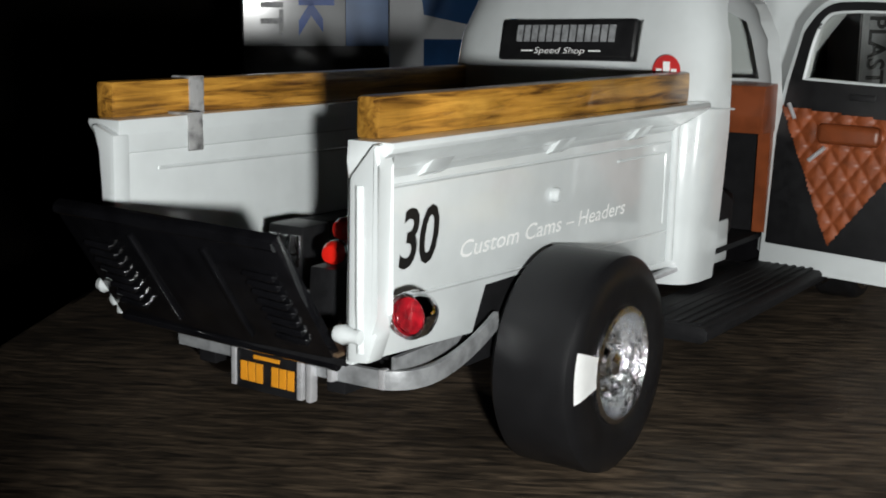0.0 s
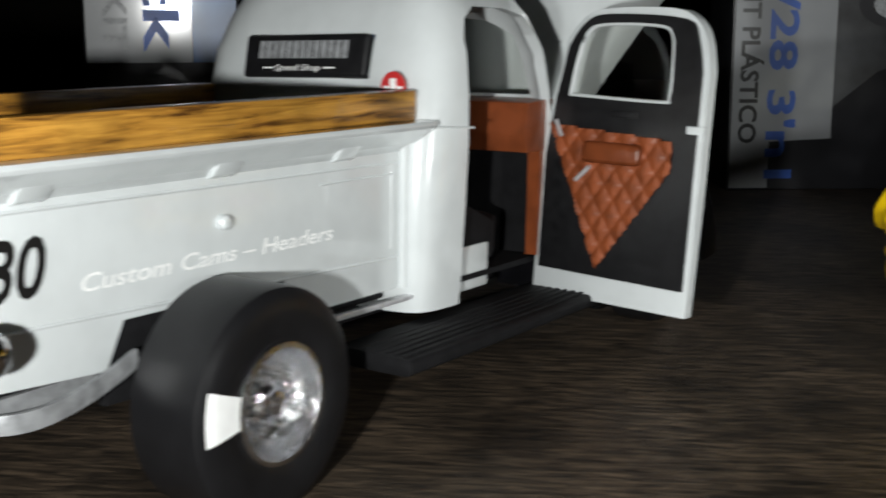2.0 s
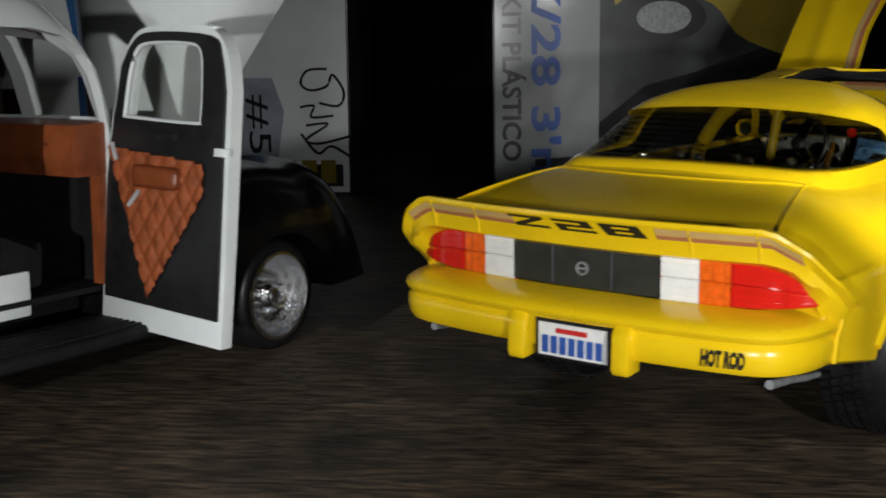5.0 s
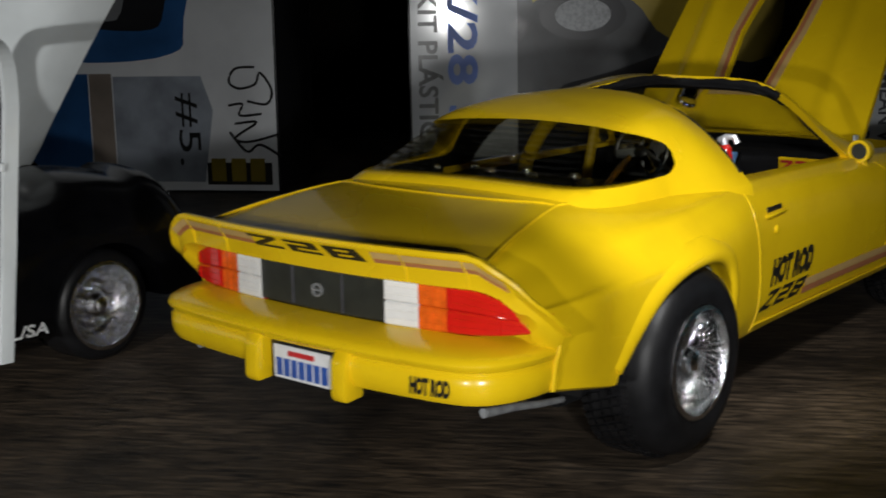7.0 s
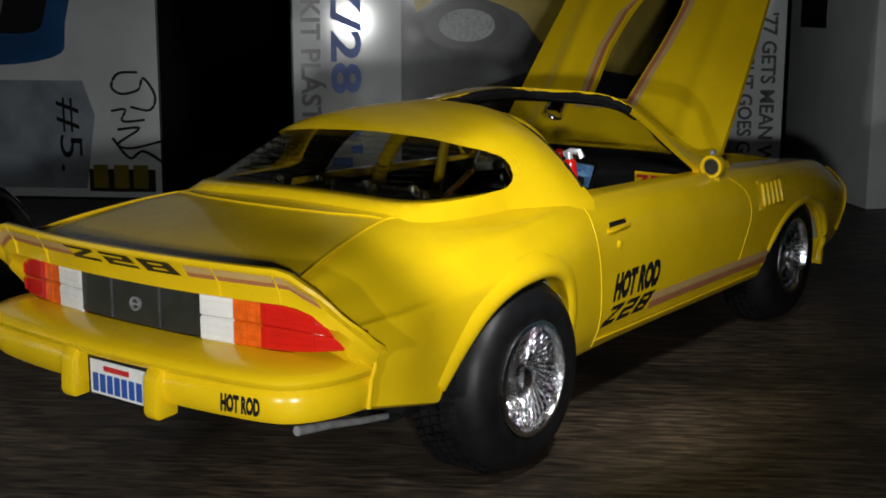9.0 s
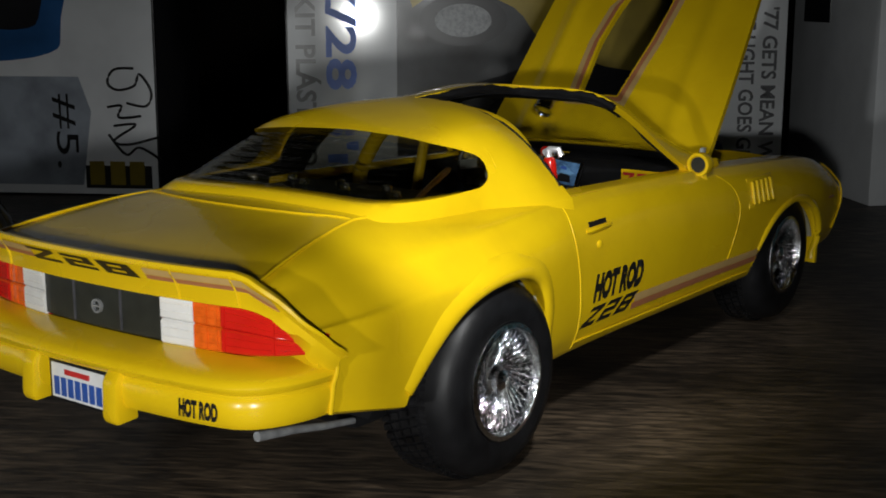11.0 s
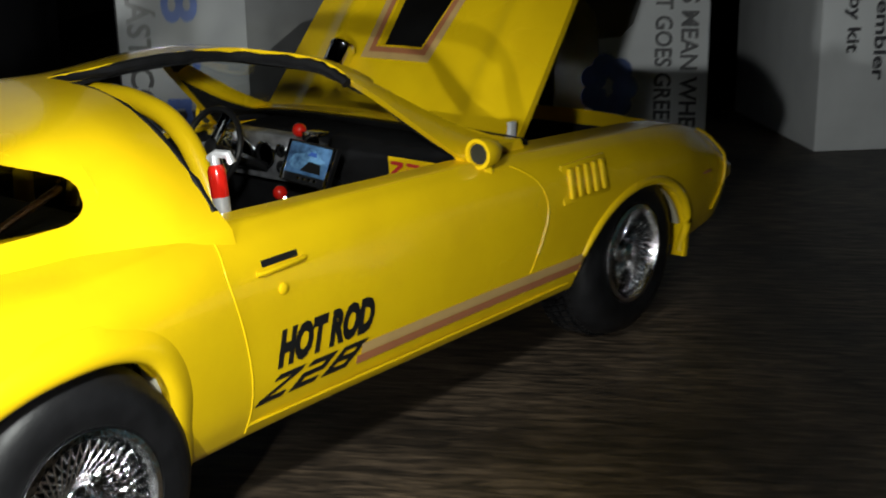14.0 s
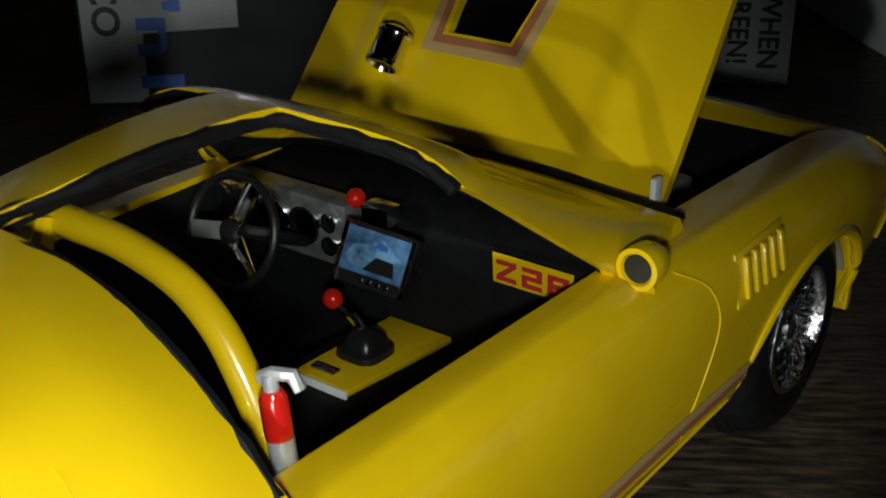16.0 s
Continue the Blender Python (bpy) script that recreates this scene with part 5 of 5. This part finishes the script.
# truck interior
bm = box(B(), (-24.6, 47.4, 19.6), (24.6, 88.5, 46), 0)
part("cab_lining", carve(bm, [box(B(), (-24.0, 48.1, 20.6), (40, 87.8, 60))]), MATT, pickup, "matt black cab lining")
td = part("dashboard", prism(B(), [(79.5, 40.5), (78.6, 44), (79.6, 49.6), (89, 50), (89, 40.5)], "x", -26.4, 26.2, 0.4), DASHWOOD, pickup, "glossy brown painted dashboard")
part("gauge", lathe(B(), [(2.2, 0.2), (2.2, -0.3), (1.7, -0.3), (1.6, 0)], "y", 18, (-13, 78.9, 45)), STEEL, td)
part("kick_panel", prism(B(), [(84.5, 21), (84.5, 42), (87.5, 42), (87.5, 21)], "x", 23.5, 26.0), DASHWOOD, pickup)
ts = part("bench_seat", prism(B(), [(50, 22), (73, 22), (73.6, 30), (58, 33), (55, 44), (51, 44.5)], "x", -24.5, 24.0, 1.6), MATT, pickup, "matt black bench seat")
part("quilted_back", prism(B(), [(55.0, 34), (56.8, 34), (54.6, 44), (52.6, 44)], "x", -22, 22, 0.4), LEATHER, ts, "brown quilted seat back")
part("seat_riser", box(B(), (21.0, 56.8, 17.6), (24.4, 70.0, 25.6), 0.8), WHITE, pickup, "white seat riser")
part("shift_lever", tube(B(), [(6, 76, 24), (7, 73, 36)], 0.5, 8), CHROME, pickup)

SLANT = False
# right door, swung wide open; local a runs out from the hinge
DR = Matrix.Translation((0.0254, 0.0848, 0)) @ Matrix.Rotation(radians(-6.5), 4, "Z")


def door_xy(bm, k=0.075):
    """a, depth, z to the door's place, with the door's top leaning ahead."""
    return warp(bm, lambda a, d, z: (a, d + k * (z - 18) - 0.0009 * (a - 16) ** 2 * 0, z))


OUT = [(0.0, 14.4), (32.4, 14.0), (32.8, 30), (33.2, 56.0), (32.0, 62.0), (29.0, 65.6), (24, 66.8), (13, 66.6), (7.5, 65.2), (4.0, 61.0), (1.6, 50.0), (0.4, 40)]
WIN = [tuple(p) for p in smooth_line([(5.4, 51.0), (6.6, 58), (8.4, 62.4), (12, 63.8), (22.6, 63.8), (25.6, 62.4), (26.2, 58.0), (26.0, 51.6), (24.2, 50.6), (5.4, 51.0)], 4)][:-1]
OUT = OUT[:3] + [tuple(p) for p in smooth_line(OUT[3:10], 4)] + OUT[10:]
leaf = carve(prism(B(), OUT, "y", -0.2, 2.2, 0.15), [prism(B(), WIN, "y", -9, 9)])
door = part("door", door_xy(leaf), WHITE, pickup, "open white door with black and brown quilted inside")
door.matrix_local = DR
INN = [(1.2, 19.2), (31.6, 18.6), (32.0, 56.0), (30.8, 61.6), (28.0, 65.0), (13.2, 65.6), (8.0, 64.2), (4.6, 59.8), (2.6, 50.0), (1.2, 40)]
WIN2 = [(16.0 + (x - 16.0) * 1.02, 57 + (z - 57) * 1.02) for x, z in WIN]
INN = INN[:2] + [tuple(p) for p in smooth_line(INN[2:8], 4)] + INN[8:]
trim = carve(prism(B(), INN, "y", -0.7, -0.1, 0.08), [prism(B(), WIN2, "y", -9, 9)])
part("door_card", door_xy(trim), BLACK, door, "black door card")
part("window_trim", door_xy(tube(B(), [(x, -0.3, z) for x, z in WIN + WIN[:1]], 0.4, 8)), WHITE, door, "thin white window trim")
dg = part("door_glass", door_xy(prism(B(), WIN, "y", 0.9, 1.2)), GLASS, door)
dg.visible_shadow = False
# quilted triangle: diamonds with raised middles
bm = B()


def inside(x, z):
    ok = z < 46.0 - (x - 1.6) * 0.06 and x < 27.8
    return ok and (x - 1.6) * (19.8 - 46.0) - (z - 46.0) * (13.9 - 1.6) < 0 and (x - 13.9) * (39.6 - 19.8) - (z - 19.8) * (28.4 - 13.9) < 0


step = 0.35
grid = {}
for i in range(90):
    for j in range(80):
        x, z = 1.0 + i * step, 19.0 + j * step
        if inside(x, z):
            p, q = x / 4.1 + z / 5.5, x / 4.1 - z / 5.5
            puff = min(abs(math.sin(math.pi * p)), abs(math.sin(math.pi * q))) ** 0.55
            grid[i, j] = bm.verts.new((x, -0.75 - 0.65 * puff, z))
for (i, j), a in grid.items():
    if (i + 1, j) in grid and (i, j + 1) in grid and (i + 1, j + 1) in grid:
        bm.faces.new((a, grid[i + 1, j], grid[i + 1, j + 1], grid[i, j + 1]))
bmesh.ops.delete(bm, geom=[v for v in bm.verts if not v.link_faces], context="VERTS")
part("quilted_panel", door_xy(bm), LEATHER, door, "brown diamond-quilted leather triangle", 60)
part("armrest", door_xy(box(B(), (9.8, -2.2, 39.4), (22.0, -0.8, 43.2), 1.2, 3)), DASHWOOD, door, "smooth brown armrest pad")
part("door_latch", door_xy(box(B(), (30.0, -1.0, 45.6), (33.4, -0.1, 47.0), 0.2)), WHITE, door)
part("window_crank", door_xy(tube(B(), [(8.6, -1.4, 36.0), (11.6, -1.8, 38.6)], 0.45, 8)), SILVER, door)
part("door_handle", door_xy(tube(B(), [(3.4, -1.4, 46.4), (5.0, -1.6, 43.6)], 0.4, 8)), SILVER, door)
part("window_latch", door_xy(box(B(), (15, -1.1, 47.6), (20, -0.4, 48.8), 0.2)), BLACK, door)

SLANT = True
# running boards, front fenders, hood
for s in (1, -1):
    rb = part("running_board", prism(B(), [(s * 24, 15.4), (s * 38.0, 15.0), (s * 38.6, 14.4), (s * 38.6, 13.0), (s * 37.6, 12.4), (s * 24, 12.4)], "y", 27.0, 92, 0.3), MATT, pickup, "black ribbed running board")
    for k in range(6):
        part("tread_rib", box(B(), (min(s * (27.2 + 1.75 * k), s * (28.0 + 1.75 * k)), 28, 14.9), (max(s * (27.2 + 1.75 * k), s * (28.0 + 1.75 * k)), 86, 15.4), 0.15), MATT, rb)
    part("sill_strip", box(B(), (min(s * 23.2, s * 24.8), 24, 19.2), (max(s * 23.2, s * 24.8), 46, 20.0), 0.2), SILVER, pickup)
    # fender: a pontoon over the front wheel, hollow below
    rings = []
    for k in range(25):
        t = k / 24
        v = 88 + 61 * t
        zt = 16 + 24.5 * math.sin(math.pi * min(1, 0.08 + 0.66 * t) ** 0.8) ** 0.8 if t < 0.75 else 40.0 - 25 * ((t - 0.75) / 0.25) ** 3.2
        zt = max(zt, 15)
        w0, w1 = 15.0, 39.4 - 3.0 * (2 * t - 1) ** 4 - 3 * (1 - t) ** 3
        ring = []
        for a in range(13):
            al = math.pi / 2 * a / 12
            ring.append((s * (w0 + (w1 - w0) * math.sin(al) ** 0.7), v, 14 + (zt - 14) * math.cos(al) ** 0.55))
        rings.append(ring + [(s * w0, v, 14)])
    fd = loft(B(), rings)
    fd = carve(fd, [prism(B(), [(120.5 + 13.5 * math.cos(2 * math.pi * q / 32), 13.5 + 13.0 * math.sin(2 * math.pi * q / 32)) for q in range(32)], "x", s * 20, s * 60)])
    part("front_fender", fd, GLOSSBLACK, pickup, "glossy black front fender")
    wheel(pickup, (s * 37.0, 0, 15.4), s, 15.3, 12.5, 8.0, True)
    wheel(pickup, (s * 36.6, 120.5, 14.2), s, 11.1, 9.0, 8.7, True)
    part("side_valance", box(B(), (min(s * 30, s * 35.8), 93, 10.2), (max(s * 30, s * 35.8), 109, 16.4), 0.4), GLOSSBLACK, pickup)
    bm, wd = lettering("L/SA", 2.3, 0.1, 1.0, 0.03)
    part("lettering", warp(bm, lambda x, y, z: (s * 35.95, (98.8 if s > 0 else 107) + s * x * 8.6 / wd, 11.0 + y)), PALE, pickup, "white class lettering")
part("tyre_patch", warp(rect(8.3, -0.24, 14.0, 0.24, 4), lambda r, t, z: (37.46 - 0.5 * max(0, (r - 12.2) / 2.1) ** 2, -r * math.cos(t - 0.06), 15.4 - r * math.sin(t - 0.06) * 1.05)), PALE, pickup, "white decal on the tyre wall")
bm, wd = lettering("30", 7.2, 0.22, 0.95, 0.02)
part("lettering", warp(bm, lambda x, y, z: (23.16, -34.6 + x * 8.6 / wd, 32.4 + y)), INK, pickup, "black race number 30")
bm, wd = lettering("Custom Cams \u2013 Headers", 2.3, 0.2, 1.0, 0.008)
part("lettering", warp(bm, lambda x, y, z: (23.16, -21.0 + x * 48 / wd, 31.6 + y)), PALE, pickup, "white Custom Cams - Headers lettering")
hr = []
for k in range(13):
    t = k / 12
    z = 40 + 44 * t
    w = 10.5 + 10.5 * t ** 0.7
    dep = 13 + 10 * t
    ring = [(-w, 122 + 9 * t, z)] + [(-w * math.cos(math.pi * a / 14) , 122 + 9 * t - dep * math.sin(math.pi * a / 14) ** 0.6, z) for a in range(1, 14)] + [(w, 122 + 9 * t, z)]
    ring = [(x * (1 + t) if x > 0 else x, y, zz) for x, y, zz in ring]
    ring += [(x * 0.94, y + 0.9, zz) for x, y, zz in ring[::-1]]
    hr.append(ring)
th = part("hood", loft(B(), hr), WHITE, pickup, "white rounded hood standing open")
for k in range(6):
    part("hood_louvre", box(B(), (12.0, 110.5 + 0.6 * k, 60 + 1.5 * k), (15.5, 112.3 + 0.6 * k, 60.6 + 1.5 * k), 0.15), WHITE, th)
part("grille_shell", box(B(), (-13, 132, 17), (13, 146, 36), 4.0, 4), BLACK, pickup)
part("engine", box(B(), (-9, 96, 18), (9, 126, 38), 1.5), STEEL, pickup)

SLANT = False

# ---- kit boxes standing behind the cars ----


def carton(at, yaw, w, d, h, mat_, label, name="model_kit_box"):
    m = Matrix.Translation((at[0], at[1], 0)) @ Matrix.Rotation(radians(yaw), 4, "Z")
    root = thing(name, m, label, "box", "kit boxes")
    part("carton", box(B(), (0, 0, 0.05), (w, d, h), 0.8), mat_, root)
    return root


def print_on(root, bm, m, f=None, out=0.15, label="", name="print"):
    return part(name, warp(bm, f or (lambda x, y, z: (x, -out, y))), m, root, label)


def down_text(root, text, m, x, z, size, length, out=0.25, label="", bold=0.025):
    """Words that run from above down, their feet to the left."""
    bm, wd = lettering(text, size, 0, 1.0, bold)
    k = length / wd
    return part("lettering", warp(bm, lambda a, b, c: (x + b, -out, z - a * k)), m, root, label)


BEIGEART = mat("beige_print", (0.30, 0.25, 0.21), 0.4, coat=0.4, vary=0.2, scale=40)
GREYCARD = mat("pale_grey_print", (0.36, 0.40, 0.46), 0.3, coat=0.5, coat_rough=0.2, vary=0.3, scale=50)
b1 = carton((-0.1505, 0.4231), 41, 118, 30, 260, CARDDARK, "tall dark model kit box with a white margin and blue lettering")
print_on(b1, flat([(0.8, 0.8), (14.0, 0.8), (14.0, 16.5), (35.0, 17.5), (35.0, 259), (0.8, 259)]), CARD, label="white printed margin")
print_on(b1, flat([(35.0, 28), (50, 40), (66, 44), (90, 52), (117, 70), (117, 259), (35.0, 259)]), CARDGREY, out=0.15, label="grey printed photograph")
print_on(b1, flat([tuple(p) for p in smooth_line([(40, 66), (52, 72), (72, 66), (84, 54), (117, 48), (117, 92), (83, 86), (66, 94), (48, 92), (38, 78), (40, 66)], 4)][:-1]), YELLOWART, out=0.22, label="printed yellow car")
print_on(b1, flat([(56 + 14 * math.cos(2 * math.pi * k / 28), 62 + 8 * math.sin(2 * math.pi * k / 28)) for k in range(28)]), CARDDARK, out=0.28)
print_on(b1, flat([(56 + 9 * math.cos(2 * math.pi * k / 28), 62 + 5.2 * math.sin(2 * math.pi * k / 28)) for k in range(28)]), GREYINK, out=0.33)
down_text(b1, "Z/28 3'n1", BLUEINK, 13.0, 80.0, 9.5, 76, label="blue lettering running down")
down_text(b1, "KIT PLÁSTICO", INK, 3.4, 70.0, 6.2, 54, label="dark lettering running down")

b2 = carton((-0.3160, 0.3620), 31, 120, 50, 240, CARDDARK, "white model kit box with blue art and a scrawled signature")
print_on(b2, rect(0.8, 0.9, 119.2, 239), CARDLIGHT, out=0.08, label="white printed front")
print_on(b2, flat([tuple(p) for p in smooth_line([(20, 52), (50, 47), (82, 50), (87, 62), (90, 110), (20, 112), (20, 52)], 4)][:-1]), BLUEART, label="printed blue car")
print_on(b2, flat([tuple(p) for p in smooth_line([(28, 62), (70, 58), (80, 66), (80, 100), (28, 100), (28, 62)], 4)][:-1]), CARDDARK, out=0.22)
print_on(b2, flat([tuple(p) for p in smooth_line([(46, 66), (62, 62), (66, 80), (62, 100), (46, 100), (46, 66)], 4)][:-1]), CARD, out=0.28)
print_on(b2, rect(50, 4, 58.6, 43), BEIGEART, out=0.2)
print_on(b2, rect(20, 4, 49.6, 43), BLUEART, out=0.2)
print_on(b2, flat([(59, 4), (92, 4), (96, 30), (92, 42), (59, 42)]), GREYCARD, out=0.16, label="pale grey printed panel")
for pts in ([(112, 45), (105, 44.5), (102.5, 40), (106, 37.5), (112, 39), (114, 43), (118, 37), (116, 32), (109, 33)], [(102, 31.5), (107, 32), (106, 28), (114, 28.5)], [(104, 25), (112, 25.5), (104, 20), (109, 18.5), (121, 21.5)], [(102, 22), (108, 15), (113, 17.5), (121, 13)]):
    part("signature", tube(B(), [(p[0], -0.2, p[1]) for p in smooth_line(pts, 6)], 0.5, 6), INK, b2)
down_text(b2, "#5.", INK, 83, 36, 8.5, 26, label="scrawled black number", bold=0.0)
print_on(b2, rect(93, 3, 117, 11), CARDDARK, out=0.2)
for x in (94.5, 102, 109):
    print_on(b2, rect(x, 4.2, x + 5.4, 12.5), YELLOWART, out=0.26)

b3 = carton((-0.1096, 0.4796), 31, 94, 38, 220, CARDLIGHT, "white model kit box with blue art and grey lettering")
print_on(b3, flat([tuple(p) for p in smooth_line([(40, 40), (70, 34), (76, 60), (70, 110), (40, 120), (40, 40)], 4)][:-1]), CARDGREY, out=0.2)
print_on(b3, flat([tuple(p) for p in smooth_line([(36, 14), (58, 12), (64, 26), (60, 44), (36, 48), (36, 14)], 4)][:-1]), YELLOWART, out=0.24)
for k in range(7):
    t = 2 * math.pi * k / 7
    print_on(b3, flat([(67 + 4.5 * math.cos(t) + 3.6 * math.cos(2 * math.pi * q / 12), 20 + 6 * math.sin(t) + 3.6 * math.sin(2 * math.pi * q / 12)) for q in range(12)]), BLUEINK, out=0.26 + 0.02 * k)
down_text(b3, "'77 GETS MEAN WHEN", DARKINK, 86.5, 66, 4.7, 61.5, label="grey lettering running down")
down_text(b3, "THE LIGHT GOES GREEN!", DARKINK, 79.5, 69, 4.7, 63.5, label="grey lettering running down")

b4 = carton((-0.0080, 0.5535), 45, 120, 70, 200, CARDLIGHT, "plain white hobby kit box with small grey lettering")
down_text(b4, "of your assembler", DARKINK, 15.6, 77, 3.8, 57)
down_text(b4, "assembled hobby kit", DARKINK, 7.6, 85, 3.8, 57)
part("print", box(B(), (-0.3, 38, 60), (0.0, 60, 120)), CARDDARK, b4)

b0 = carton((-0.2860, 0.2660), 47, 46, 60, 200, CARDDARK, "dark model kit box with a white printed panel and blue lettering")
print_on(b0, rect(0.8, 45, 32, 199), CARD, label="white printed panel")
print_on(b0, rect(32.2, 45, 45.4, 199), BLUEART, label="blue print")
down_text(b0, "PLASTIC KIT", GREYINK, 6.2, 112, 7, 63)
down_text(b0, "Slick", BLUEINK, 18, 94, 11, 46)

# ---- light blue car beyond the coupe ----
blue = thing("model_car", Matrix.Translation((0.1140, 0.3860, 0)), "light blue plastic model car with a chrome bumper", "model car", "model cars")
rings = []
for v, w, z0, z1 in ((-2, 30.5, 13, 28), (0, 32.5, 11, 30), (5, 33, 10, 32), (30, 33.5, 9.5, 33), (110, 33.5, 9.5, 33), (165, 33, 10, 31), (182, 30, 12, 27)):
    rings.append([(-w + 3, v, z0), (-w, v, z0 + 4), (-w, v, z1 - 4), (-w + 4, v, z1), (w - 4, v, z1), (w, v, z1 - 4), (w, v, z0 + 4), (w - 3, v, z0)])
part("body", loft(B(), rings), SKYBLUE, blue)
part("cabin", prism(B(), [(40, 32.5), (58, 47), (100, 47), (122, 32.5)], "x", -26, 26, 3), SKYBLUE, blue)
part("rear_bumper", sweep(B(), [tuple(p) for p in smooth_line([(-34.5, 12), (-34, 0), (-30, -4.4), (0, -5.4), (30, -4.4), (34, 0), (34.5, 12)], 5)], [(-1, 8), (0.8, 8.4), (1.2, 10.5), (0.8, 12.6), (-1, 13)]), CHROME, blue)
for s in (1, -1):
    part("tail_lamp", lathe(B(), [(3.6, 2), (3.6, -1.2), (2.4, -2), (0.01, -2.2)], "y", 20, (s * 28.0, -0.6, 21.5)), RED, blue)
    wheel(blue, (s * 31.5, 36, 12.5), s, 12.4, 10, 7.2, True)
    wheel(blue, (s * 31.5, 148, 12.5), s, 12.4, 10, 7.2, True)
